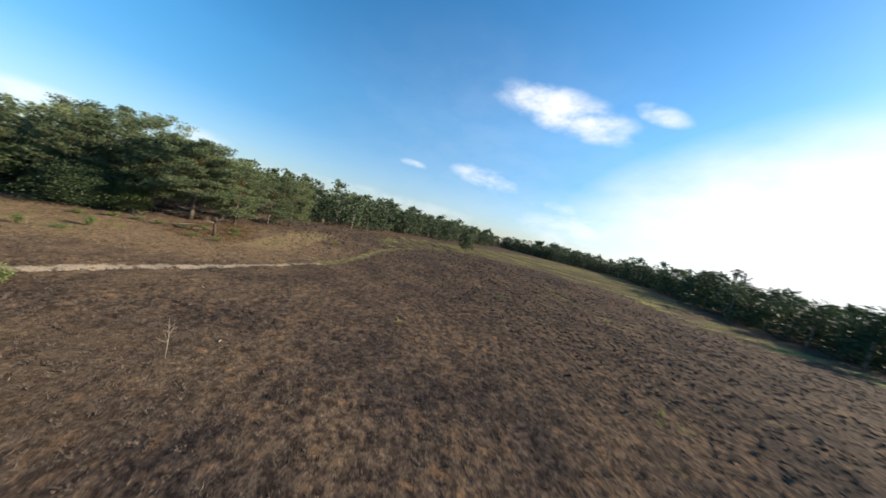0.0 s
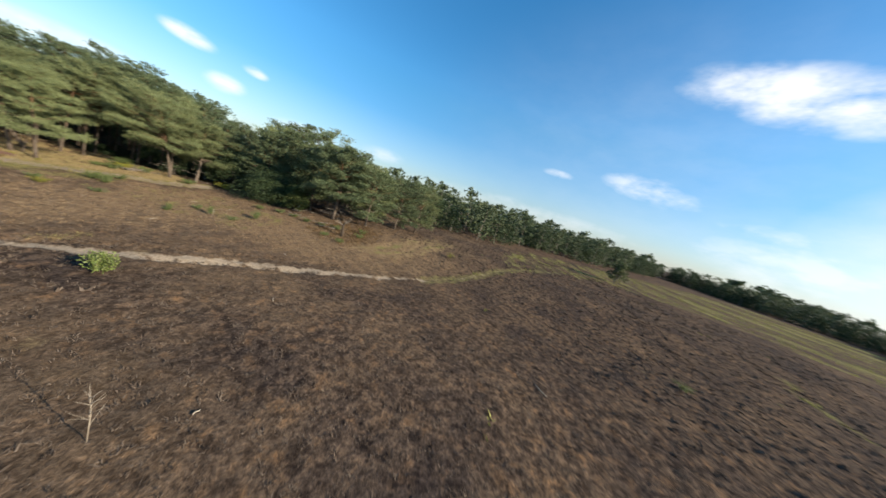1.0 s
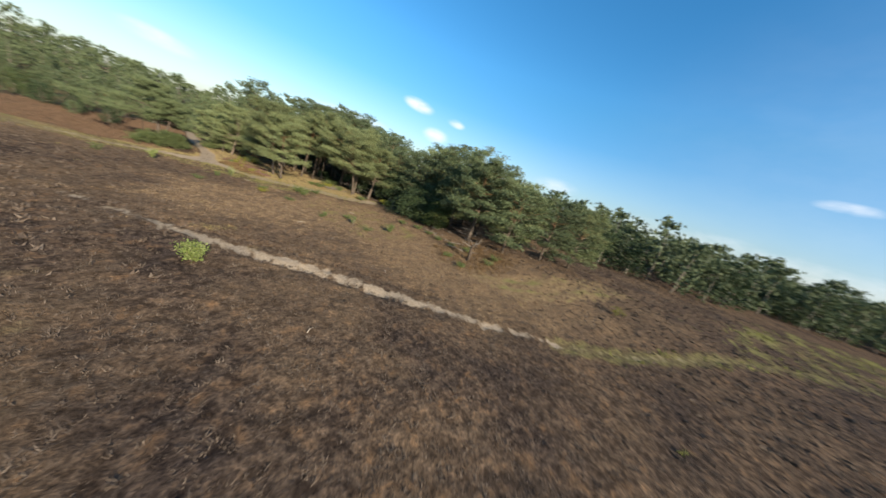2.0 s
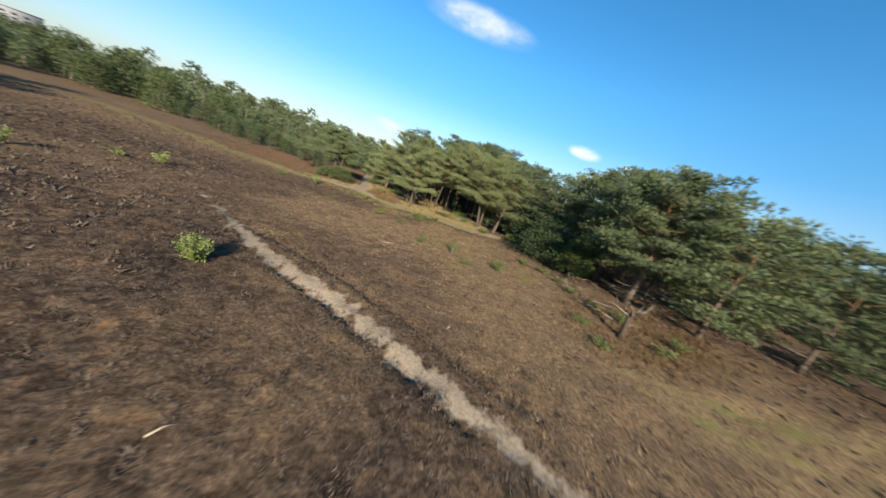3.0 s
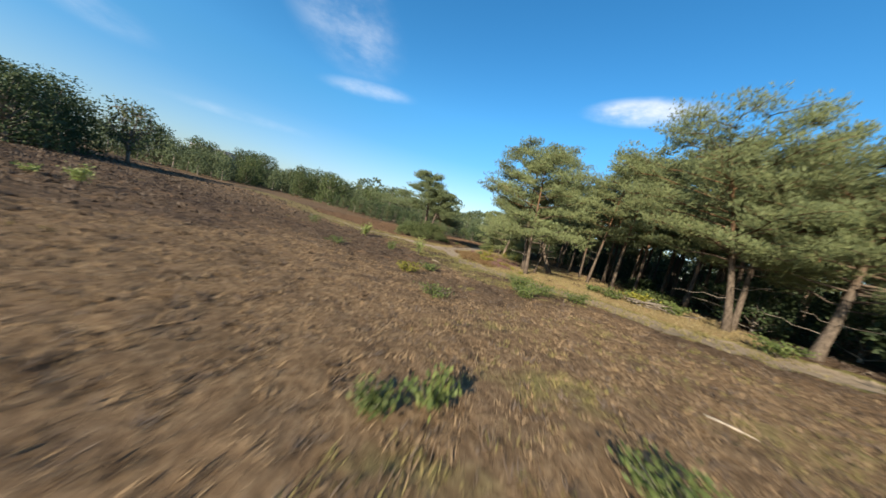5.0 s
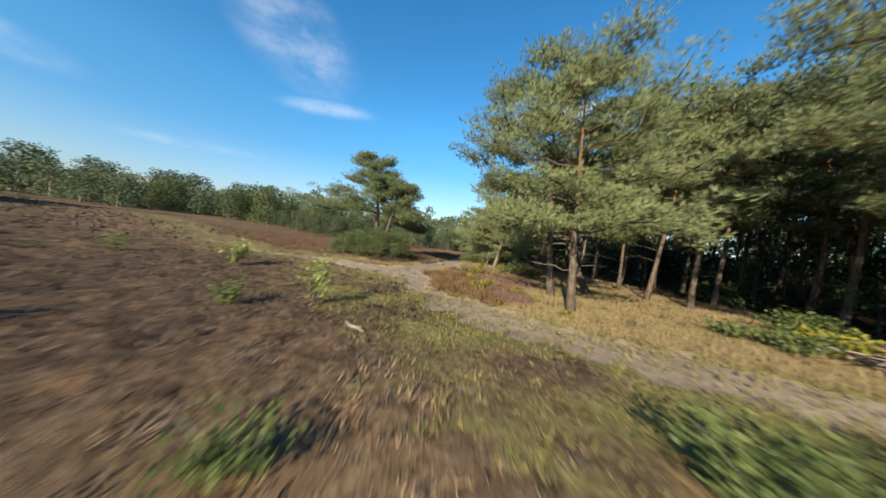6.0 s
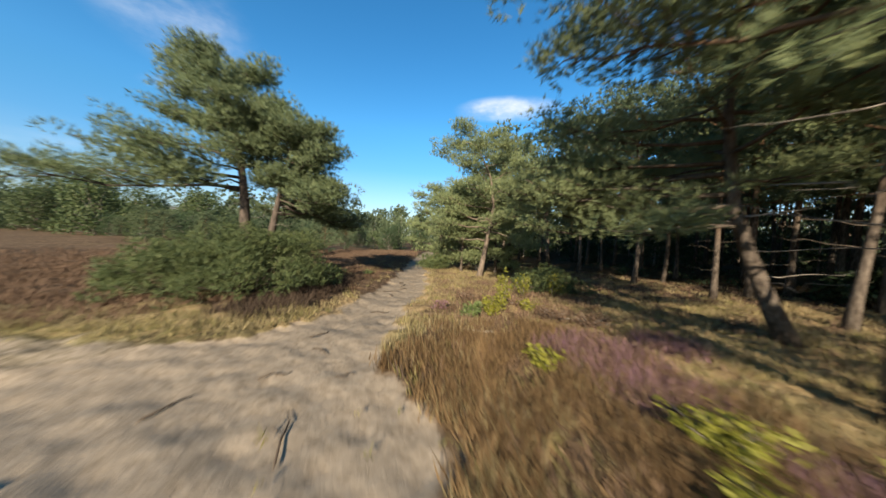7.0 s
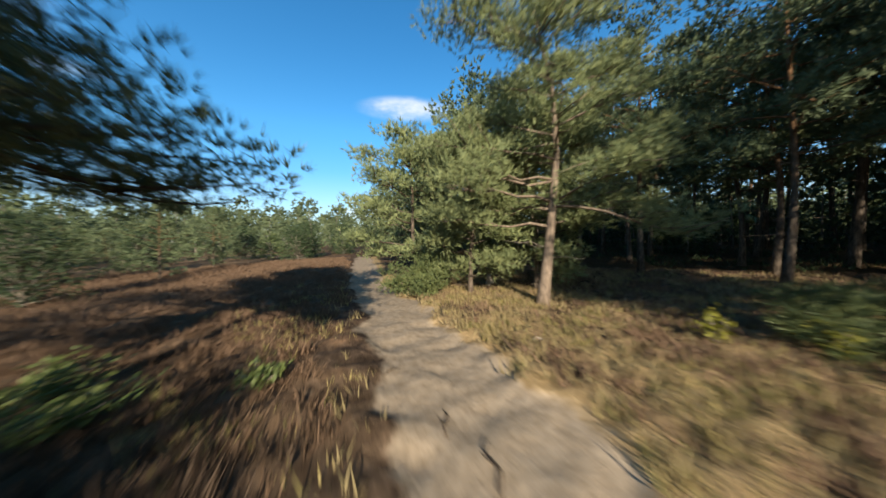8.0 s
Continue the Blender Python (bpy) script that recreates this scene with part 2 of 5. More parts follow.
def plain_bark(name, a, b):
    m, n, l, p = material(name, 0.9)
    tc = n.new("ShaderNodeTexCoord")
    mp = n.new("ShaderNodeMapping")
    mp.inputs["Scale"].default_value = (8, 8, 2)
    l.new(tc.outputs["Object"], mp.inputs["Vector"])
    t = noise_tex(n, l, 2.5, 5, 0.6, mp.outputs[0])
    l.new(ramp(n, l, t.outputs["Fac"], [(0.3, a), (0.7, b)]), p.inputs["Base Color"])
    bump(n, l, p, t.outputs["Fac"], 0.6, 0.02)
    return m


BARK = bark_material()
# Lone pine's grey-brown bark, darkened to carry the crown's shade.
SHADEBARK = plain_bark("shaded_pine_bark", (0.042, 0.034, 0.028), (0.15, 0.115, 0.09))
TANBARK = plain_bark("tan_pine_bark", (0.085, 0.064, 0.05), (0.26, 0.20, 0.145))
GREYBARK = plain_bark("grey_bark", (0.10, 0.08, 0.065), (0.30, 0.26, 0.21))
DARKBARK = plain_bark("dark_pine_bark", (0.03, 0.024, 0.02), (0.11, 0.083, 0.064))
DEADWOOD = plain_bark("dead_wood", (0.22, 0.175, 0.13), (0.44, 0.375, 0.29))
DARKWOOD = plain_bark("dark_root", (0.035, 0.026, 0.02), (0.12, 0.09, 0.065))


# ---------------------------------------------------------------- plan of the ground
def smooth(a, b, x):
    t = np.clip((x - a) / (b - a), 0, 1)
    return t * t * (3 - 2 * t)


def waves(x, y, size, seed):
    """Cheap smooth relief from a few crossed waves, about -1 to 1."""
    r = np.random.RandomState(seed)
    out = 0
    for _ in range(7):
        a, f, ph = r.uniform(0, 6.28), r.uniform(0.6, 1.7) / size, r.uniform(0, 6.28)
        out = out + np.sin((x * math.cos(a) + y * math.sin(a)) * f * 6.28 + ph)
    return out / 4.0


def height(x, y):
    """The lie of the land: almost level, a little higher under the wood and on the western heath."""
    x, y = np.asarray(x, float), np.asarray(y, float)
    z = -0.18 + 0.4 * smooth(8, 18, x) + 0.25 * smooth(-10, -40, x) * 1.0
    z = z - 0.12 * smooth(8, 20, y) * smooth(4, -2, x) + 0.7 * smooth(15, 24, x) * smooth(-5, -12, y)
    return z + 0.10 * waves(x, y, 17.0, 3) * smooth(0, 12, np.abs(x + 3) + np.abs(y - 8)) + 0.035 * waves(x, y, 3.1, 5)


def ground_z(x, y):
    return float(height(x, y))


def off_line(x, y, line):
    """Distance to a polyline, and how far along it (0 to 1)."""
    best, where = np.full(np.shape(x), 1e9), np.zeros(np.shape(x))
    n = len(line) - 1
    for i in range(n):
        (ax, ay), (bx, by) = line[i], line[i + 1]
        dx, dy = bx - ax, by - ay
        t = np.clip(((x - ax) * dx + (y - ay) * dy) / (dx * dx + dy * dy), 0, 1)
        d = np.hypot(x - ax - t * dx, y - ay - t * dy)
        near = d < best
        best, where = np.where(near, d, best), np.where(near, (i + t) / n, where)
    return best, where


def in_poly(x, y, poly):
    inside = np.zeros(np.shape(x), bool)
    j = len(poly) - 1
    for i in range(len(poly)):
        (xi, yi), (xj, yj) = poly[i], poly[j]
        if yi != yj:
            inside ^= ((yi > y) != (yj > y)) & (x < (xj - xi) * (y - yi) / (yj - yi) + xi)
        j = i
    return inside


TRAIL = [(-10.7, -13.0), (-9.6, -14.2), (-7.4, -16.3), (-5.2, -18.9), (-3.2, -20.6), (-1.2, -22.2), (0.9, -24.0), (3.0, -26.1), (6.0, -29.3), (9.6, -32.8)]
GROOVE = [(-7.4, -15.9), (-3.2, -19.0), (-1.1, -20.4), (0.2, -21.5), (1.2, -22.3), (2.4, -23.5), (3.2, -24.3), (4.0, -25.1), (5.5, -26.6)]
GROOVE_B = [(-3.4, -21.0), (-0.6, -23.2), (0.6, -24.4), (1.5, -25.2), (3.4, -27.2)]
TRAIL_GREEN = [(9.6, -32.8), (13, -35.1), (20.3, -39), (27.4, -42.9), (39, -51)]
MAIN = [(-4.5, 36), (-4.4, 28), (-4.2, 22), (-3.75, 18.5), (-3.45, 15.5), (-3.3, 13.2), (-3.4, 11), (-3.5, 9.2), (-3.3, 7.6), (-2.8, 6.4), (-2.3, 5.6)]
BRANCH = [(-2.3, 5.6), (-1.6, 4.15), (-0.7, 3.2), (0.3, 2.45), (1.4, 1.85), (3.0, 1.35), (5, 1.0), (7.3, 0.2), (10, -1.0), (13.5, -1.6)]
WEST = [(-3.2, 7.0), (-5.5, 6.9), (-8.5, 6.8), (-12, 6.2), (-16, 6.6), (-24, 10), (-40, 15)]
SANDFAN = [(-2.55, 4.95), (-3.2, 4.75), (-4.4, 4.95), (-5.9, 5.4), (-7.2, 6.4), (-6.0, 7.3), (-5.1, 8.0), (-4.3, 9.2), (-2.9, 9.0), (-2.75, 7.0)]
GREENLAWN = [(0.2, 2.2), (-1.0, 3.3), (-2.2, 4.6), (-3.2, 4.75), (-4.4, 4.95), (-6, 5.4), (-8, 6.0), (-6, 3.0), (-3.4, 1.0), (-1.0, -1.2), (1.6, -2.6), (4.4, -3.2), (6.5, -2.0), (7.2, 0.2), (3.2, 1.2), (1.4, 1.7)]
DRYGRASS = [(-2.5, 6.2), (-1.3, 3.9), (0.4, 2.5), (2.8, 1.6), (7, 0.5), (13, -1.2), (14, 3), (13, 11), (10, 17), (4, 22), (0.5, 23), (-3, 23.5), (-3.1, 18), (-2.6, 15), (-2.2, 12), (-2.4, 9)]
PURPLEBED = [(-2.45, 6.6), (-2.15, 5.7), (-1.6, 4.8), (-0.9, 3.95), (0.1, 3.3), (1.4, 3.1), (2.4, 4.6), (1.8, 6.6), (0.8, 9.0), (-0.6, 9.4), (-2.1, 8.8), (-2.4, 7.6)]
BROWNBED = [(-2.0, 8.8), (1.6, 8.8), (2.8, 12.5), (1.8, 15.8), (-0.7, 15.0), (-1.6, 12)]
PINKHEATH = [(-4.75, 12.0), (-4.9, 15), (-4.8, 18.5), (-4.8, 26), (-6, 35), (-11, 34), (-16, 28), (-26, 20), (-30, 14), (-18, 9), (-8, 8), (-7, 10)]
TAN = [(-7, -13), (-1.5, -19), (3.5, -24.5), (9.5, -30.5), (17, -33), (22, -27), (17, -19), (14, -14), (12.5, -8), (10.5, -3.5), (2, -5), (-6, -6)]
GREENSTRIP = [(26, -41), (41, -53), (50, -72), (48, -87), (35, -93), (17, -95), (0, -99), (-20, -104), (-20, -110), (0, -112), (20, -118), (48, -140), (120, -205), (150, -167), (109, -104), (72, -60), (60, -47), (40, -41)]
GRASSY = [(5, -17), (12.5, -16), (12.5, -7), (9, -3), (4, -5), (2.5, -9)]
RUTS = [[(56, -60), (42, -61.8), (30, -63.2), (19.5, -68), (12.6, -70)], [(47, -59), (27, -57.8), (17.5, -56.8), (7.9, -58)]]
STREAKS = [(2, -70.5), (6, -67.5), (12, -68), (18, -69.5)]
VERGE = [(-4.5, 8.3), (-4.2, 9.8), (-5.2, 9.9), (-7.5, 9.4), (-11, 8.8), (-11, 7.8), (-7.0, 7.5), (-5.5, 7.9)]
YELLOWBROOM = [(11, -22), (15, -24.5), (22, -27), (30, -29), (29, -33), (20, -31), (12, -28.5)]
WOOD = [(14, 5), (13, 13), (9, 19), (4, 23), (-1, 27), (-2, 60), (70, 70), (90, 10), (60, -6), (40, -14), (30, -7), (24, -6), (17, -2)]


def zones(x, y):
    """Weights of the kinds of ground at each place."""
    wob = 0.18 * waves(x, y, 1.3, 11) + 0.10 * waves(x, y, 0.5, 12)
    d, s = off_line(x, y, TRAIL)
    trail = smooth(0.74, 0.12, d + 1.25 * wob + 0.16 * waves(x, y, 0.4, 29) + 0.22 * smooth(0.42, 0.0, s) + 0.2 * smooth(0.75, 1.0, s)) * (0.82 - 0.15 * smooth(0.5, 0.15, s) + 0.22 * waves(x, y, 1.4, 13) + 0.2 * waves(x, y, 0.5, 14))
    d, s = off_line(x, y, TRAIL_GREEN)
    tgreen = smooth(1.3, 0.5, d + wob)
    tpale = smooth(0.5, 0.2, d + wob) * 0.4
    d, s = off_line(x, y, MAIN)
    main = smooth(1.05, 0.5, d + 1.0 * wob + 0.12 * smooth(0.55, 0.3, s))
    d, s = off_line(x, y, BRANCH)
    branch = smooth(1.4, 0.6, d + 0.42 * smooth(0.42, 0.2, s) + 1.3 * wob + 0.25 * waves(x, y, 0.9, 19)) * (1.06 + 0.12 * waves(x, y, 0.8, 20))
    d, s = off_line(x, y, WEST)
    west = smooth(1.1, 0.4, d + 1.2 * wob) * (0.75 - 0.55 * s)
    fan = in_poly(x + 0.5 * wob, y - 0.6 * wob, SANDFAN).astype(float)
    sand = np.clip(np.maximum.reduce([trail, tpale, main, branch, west, fan]), 0, 1)
    lawn = in_poly(x + 2 * wob, y + 2 * wob, GREENLAWN) * (1 - 0.14 * smooth(-1.8, -3.6, x)) * (0.52 + 0.34 * waves(x, y, 2.4, 15))
    strip = in_poly(x + 9 * wob, y - 9 * wob, GREENSTRIP) * (0.40 + 0.32 * waves(x, y, 9.0, 16) + 0.35 * waves(x, y, 3.5, 17))
    green = np.maximum.reduce([lawn, strip, 0.5 * tgreen, smooth(3.4, 1.2, off_line(x, y, WEST)[0] + 3 * wob) * 0.5])
    rng_blot = waves(x, y, 6.0, 21) + 0.6 * waves(x, y, 2.2, 22)
    green = np.maximum(green, smooth(0.9, 1.5, rng_blot) * (0.30 + 0.25 * smooth(-18, -12, y)) * smooth(70, 40, np.abs(x)))
    green = np.maximum(green, 0.6 * smooth(0.9, 0.3, off_line(x, y, STREAKS)[0] + 2 * wob))
    green = np.maximum(green, in_poly(x + 3 * wob, y + 3 * wob, YELLOWBROOM) * (0.3 + 0.35 * waves(x, y, 2.5, 18)))
    green = np.maximum(green, in_poly(x + 2 * wob, y + 2 * wob, GRASSY) * (0.18 + 0.36 * waves(x, y, 3.0, 57) + 0.2 * waves(x, y, 1.1, 58)))
    dry = in_poly(x + wob, y + wob, DRYGRASS) * np.clip(0.95 - smooth(6.5, 10, y) * (0.27 - 0.4 * waves(x, y, 2.6, 52) - 0.2 * waves(x, y, 0.9, 53) + 0.35 * smooth(12, 14, y) * smooth(0, 2, x)), 0, 0.95)
    dry = np.maximum(dry, 0.85 * smooth(0.9, 0.3, off_line(x, y, MAIN)[0] - 0.6 + 0.8 * wob) * (1 - 0.8 * smooth(10.5, 12, y) * smooth(-3.7, -4.1, x)))
    green = np.maximum(green, 0.75 * smooth(1.7, 0.9, off_line(x, y, BRANCH)[0] + wob) * smooth(-2.2, -1.0, x))
    dry = np.maximum(dry, in_poly(x + wob, y + wob, VERGE) * 0.85)
    broom = in_poly(x + 2 * wob, y + 2 * wob, YELLOWBROOM) * 0.45
    purple = in_poly(x + 1.5 * wob, y + 1.5 * wob, PURPLEBED) * 0.85
    pink = np.maximum(in_poly(x + 2 * wob, y + 2 * wob, PINKHEATH) * 0.9, in_poly(x + wob, y + wob, BROWNBED) * 0.7)
    litter = in_poly(x + 3 * wob, y + 3 * wob, WOOD) * 1.0
    tan = smooth(8.0, -4.0, off_line(x, y, TAN + TAN[:1])[0] * np.where(in_poly(x, y, TAN), -1, 1) + 5 * wob + 2.0 * waves(x, y, 6.0, 25))
    tan = tan * (0.86 + 0.22 * waves(x, y, 1.5, 64) + 0.16 * waves(x, y, 0.7, 65) - 0.5 * smooth(-11.5, -18.5, y + 0.25 * waves(x, y, 2.5, 66)) * smooth(6.0, 2.5, x))
    tan = np.clip(np.maximum(0.98 * tan, 0.14 + 0.26 * waves(x, y, 14.0, 23) + 0.15 * waves(x, y, 4.0, 24)), 0, 1) * smooth(-44, -26, y + 0.25 * x)
    tan = np.maximum(tan, 0.55 * smooth(-6, -14, x) * smooth(-4, 4, y))
    return dict(tan=tan, sand=sand, green=green, dry=np.maximum(dry * (1 - 0.8 * purple), broom), purple=purple, pink=pink, litter=litter)


def ground_material():
    m, n, l, p = material("heath_ground", 0.95)
    tc = n.new("ShaderNodeTexCoord")
    vec = tc.outputs["Object"]
    fine, mid, big = noise_tex(n, l, 9.0, 6, 0.7, vec), noise_tex(n, l, 1.6, 5, 0.6, vec), noise_tex(n, l, 0.2, 6, 0.65, vec)
    base = ramp(n, l, fine.outputs["Fac"], [(0.28, (0.042, 0.033, 0.028)), (0.5, (0.105, 0.081, 0.066)), (0.68, (0.18, 0.14, 0.115)), (0.85, (0.30, 0.245, 0.20))])
    rust = ramp(n, l, fine.outputs["Fac"], [(0.3, (0.075, 0.05, 0.034)), (0.7, (0.20, 0.13, 0.083))])
    f = ramp(n, l, mid.outputs["Fac"], [(0.54, (0, 0, 0)), (0.74, (1, 1, 1))])
    col = mix_col(n, l, f, base, rust)
    tone = ramp(n, l, big.outputs["Fac"], [(0.36, (0.62, 0.62, 0.68)), (0.64, (1.42, 1.30, 1.14))])
    col = mix_col(n, l, 1.0, col, tone, "MULTIPLY")
    blot = noise_tex(n, l, 3.2, 3, 0.6, vec)
    mott = ramp(n, l, blot.outputs["Fac"], [(0.38, (0.50, 0.49, 0.50)), (0.5, (0.98, 0.97, 0.95)), (0.66, (1.55, 1.50, 1.40))])
    col = mix_col(n, l, 1.0, col, mott, "MULTIPLY")
    zc = n.new("ShaderNodeAttribute")
    zc.attribute_name = "zone_c"
    pale = ramp(n, l, fine.outputs["Fac"], [(0.28, (0.115, 0.074, 0.043)), (0.5, (0.285, 0.193, 0.115)), (0.68, (0.43, 0.31, 0.19)), (0.85, (0.55, 0.43, 0.285))])
    col = mix_col(n, l, zc.outputs["Fac"], col, pale)
    za, zb = n.new("ShaderNodeAttribute"), n.new("ShaderNodeAttribute")
    za.attribute_name, zb.attribute_name = "zone_a", "zone_b"
    sa, sb = n.new("ShaderNodeSeparateColor"), n.new("ShaderNodeSeparateColor")
    l.new(za.outputs["Color"], sa.inputs[0])
    l.new(zb.outputs["Color"], sb.inputs[0])

    def where(w, edge=0.30):
        add = n.new("ShaderNodeMath")
        add.operation = "MULTIPLY_ADD"
        add.inputs[1].default_value = 0.7
        l.new(mid.outputs["Fac"], add.inputs[0])
        l.new(w, add.inputs[2])
        add2 = n.new("ShaderNodeMath")
        add2.operation = "MULTIPLY_ADD"
        add2.inputs[1].default_value = 0.45
        l.new(fine.outputs["Fac"], add2.inputs[0])
        l.new(add.outputs[0], add2.inputs[2])
        r = n.new("ShaderNodeMapRange")
        r.interpolation_type = "SMOOTHSTEP"
        r.inputs["From Min"].default_value, r.inputs["From Max"].default_value = 1.10 - edge, 1.10 + edge
        l.new(add2.outputs[0], r.inputs["Value"])
        return r.outputs[0]

    def two(a, b):
        return ramp(n, l, fine.outputs["Fac"], [(0.3, a), (0.72, b)])

    col = mix_col(n, l, where(sb.outputs["Green"]), col, two((0.045, 0.032, 0.02), (0.12, 0.088, 0.05)))
    col = mix_col(n, l, where(sb.outputs["Blue"]), col, two((0.09, 0.062, 0.04), (0.24, 0.165, 0.11)))
    col = mix_col(n, l, where(sa.outputs["Blue"]), col, two((0.29, 0.205, 0.105), (0.58, 0.43, 0.24)))
    col = mix_col(n, l, where(sa.outputs["Green"]), col, two((0.17, 0.163, 0.06), (0.37, 0.34, 0.14)))
    col = mix_col(n, l, where(sb.outputs["Red"]), col, two((0.12, 0.078, 0.045), (0.27, 0.185, 0.115)))
    sand = ramp(n, l, fine.outputs["Fac"], [(0.25, (0.23, 0.18, 0.128)), (0.5, (0.385, 0.315, 0.238)), (0.85, (0.53, 0.445, 0.35))])
    is_sand = where(sa.outputs["Red"], 0.22)
    col = mix_col(n, l, is_sand, col, sand)
    col = mix_col(n, l, 1.0, col, (0.71, 0.68, 0.63), "MULTIPLY")
    l.new(col, p.inputs["Base Color"])
    tread = noise_tex(n, l, 2.6, 5, 0.6, vec)
    deep_ = n.new("ShaderNodeMath")
    deep_.operation = "MULTIPLY"
    l.new(tread.outputs["Fac"], deep_.inputs[0])
    l.new(is_sand, deep_.inputs[1])
    both = n.new("ShaderNodeMath")
    both.operation = "MULTIPLY_ADD"
    both.inputs[1].default_value = 0.55
    rest = n.new("ShaderNodeMath")
    rest.operation = "MULTIPLY_ADD"
    rest.inputs[1].default_value, rest.inputs[2].default_value = -0.8, 1.0
    l.new(is_sand, rest.inputs[0])
    grit = n.new("ShaderNodeMath")
    grit.operation = "MULTIPLY"
    l.new(fine.outputs["Fac"], grit.inputs[0])
    l.new(rest.outputs[0], grit.inputs[1])
    l.new(deep_.outputs[0], both.inputs[0])
    l.new(grit.outputs[0], both.inputs[2])
    bump(n, l, p, both.outputs[0], 0.9, 0.08)
    return m


GROUND = ground_material()


# ---------------------------------------------------------------- mesh helpers
def tri_mesh(name, verts, tris, smooth_faces=False):
    verts, tris = np.asarray(verts, np.float32), np.asarray(tris, np.int32)
    me = bpy.data.meshes.new(name)
    k = tris.shape[1]
    me.vertices.add(len(verts))
    me.vertices.foreach_set("co", verts.ravel())
    me.loops.add(tris.size)
    me.loops.foreach_set("vertex_index", tris.ravel())
    me.polygons.add(len(tris))
    me.polygons.foreach_set("loop_start", np.arange(0, tris.size, k, dtype=np.int32))
    if smooth_faces:
        me.polygons.foreach_set("use_smooth", np.ones(len(tris), bool))
    me.update(calc_edges=True)
    me.validate()
    return me


class Geo:
    """Triangles gathered for one part."""

    def __init__(self):
        self.v, self.f, self.n = [], [], 0

    def add(self, v, f):
        self.v.append(np.asarray(v, float))
        self.f.append(np.asarray(f, int) + self.n)
        self.n += len(v)

    def tube(self, pts, radii, sides=6):
        pts = np.asarray(pts, float)
        v, k = [], len(pts)
        ang = np.arange(sides) * 2 * math.pi / sides
        for i in range(k):
            d = pts[min(i + 1, k - 1)] - pts[max(i - 1, 0)]
            d = d / (np.linalg.norm(d) + 1e-9)
            a = np.cross(d, (0.31, 0.93, 0.2) if abs(d[2]) > 0.8 else (0, 0, 1.0))
            a = a / np.linalg.norm(a)
            b = np.cross(d, a)
            v.append(pts[i] + radii[i] * (np.outer(np.cos(ang), a) + np.outer(np.sin(ang), b)))
        v = np.concatenate(v)
        f = []
        for i in range(k - 1):
            for j in range(sides):
                p, q = i * sides + j, i * sides + (j + 1) % sides
                f += [(p, q, q + sides), (p, q + sides, p + sides)]
        for j in range(1, sides - 1):
            f.append((0, j + 1, j))
            f.append(((k - 1) * sides, (k - 1) * sides + j, (k - 1) * sides + j + 1))
        self.add(v, f)

    def blades(self, root, tip, side):
        """One triangle a blade: root, tip and half width as rows of arrays."""
        n = len(root)
        v = np.empty((n * 3, 3))
        v[0::3], v[1::3], v[2::3] = root - side, root + side, tip
        self.add(v, np.arange(n * 3).reshape(-1, 3))

    def leaves(self, mid, along, across):
        """Diamond leaves of two triangles."""
        n = len(mid)
        v = np.empty((n * 4, 3))
        v[0::4], v[1::4], v[2::4], v[3::4] = mid - along, mid + across, mid + along, mid - across
        i = np.arange(n) * 4
        self.add(v, np.concatenate([np.stack([i, i + 1, i + 2], 1), np.stack([i, i + 2, i + 3], 1)]))

    def mesh(self, name, smooth_faces=False):
        return tri_mesh(name, np.concatenate(self.v), np.concatenate(self.f), smooth_faces)


def part(name, geo, mat, parent, label="", smooth_faces=False):
    ob = new(name, geo.mesh(name, smooth_faces))
    ob.data.materials.append(mat)
    ob.parent = parent
    return tagged(ob, label) if label else ob


def thing(name, at, label, category, group="", turn=0.0):
    ob = new(name)
    ob.empty_display_size = 0.2
    ob.matrix_basis = pose(*at, 0, 0, turn)
    return tagged(ob, label, category, group)


def unit(v):
    return v / (np.linalg.norm(v, axis=-1, keepdims=True) + 1e-9)


# ---------------------------------------------------------------- ground sheet
def spread(lo, hi, step, far, grow=1.13):
    mid = list(np.arange(lo, hi + step * 0.5, step))
    out, s, x = [], step, hi
    while x < far:
        s *= grow
        x += s
        out.append(x)
    low, s, x = [], step, lo
    while x > -far:
        s *= grow
        x -= s
        low.append(x)
    return np.array(low[::-1] + mid + out)


def finer(line, lo, hi, step):
    """The same stations, set closer between lo and hi."""
    return np.concatenate([line[line < lo], np.arange(lo, hi, step), line[line >= hi]])


gx, gy = finer(spread(-30, 15, 0.26, 2500), -7.5, 0.5, 0.1), finer(spread(-58, 24, 0.26, 2500), 3.5, 17.0, 0.1)
X, Y = np.meshgrid(gx, gy)
Z = ground_grid = height(X, Y)
weights = zones(X, Y)
lip = off_line(X, Y, TRAIL)[0] + 0.25 * waves(X, Y, 0.9, 34)
Z = Z - 0.09 * np.exp(-((lip - 0.68) / 0.14) ** 2) * (0.6 + 0.4 * waves(X, Y, 2.0, 35)) - 0.09 * weights["sand"] - 0.15 * smooth(0.34, 0.08, np.minimum(off_line(X, Y, GROOVE)[0], off_line(X, Y, GROOVE_B)[0]) + 0.07 * waves(X, Y, 0.6, 33)) + (0.05 * waves(X, Y, 0.85, 31) + 0.04 * waves(X, Y, 0.55, 32)) * smooth(75, 45, np.hypot(X + 5, Y + 15)) * (1 - 0.6 * weights["sand"])
treads = smooth(0.35, 1.0, waves(X, Y, 0.62, 36) + 0.35 * waves(X, Y, 0.3, 37)) * np.clip(weights["sand"] * 1.5 - 0.4, 0, 1) * smooth(60, 40, np.hypot(X, Y))
Z = Z - 0.038 * treads + 0.012 * waves(X, Y, 1.4, 38) * weights["sand"]
nx, ny = len(gx), len(gy)
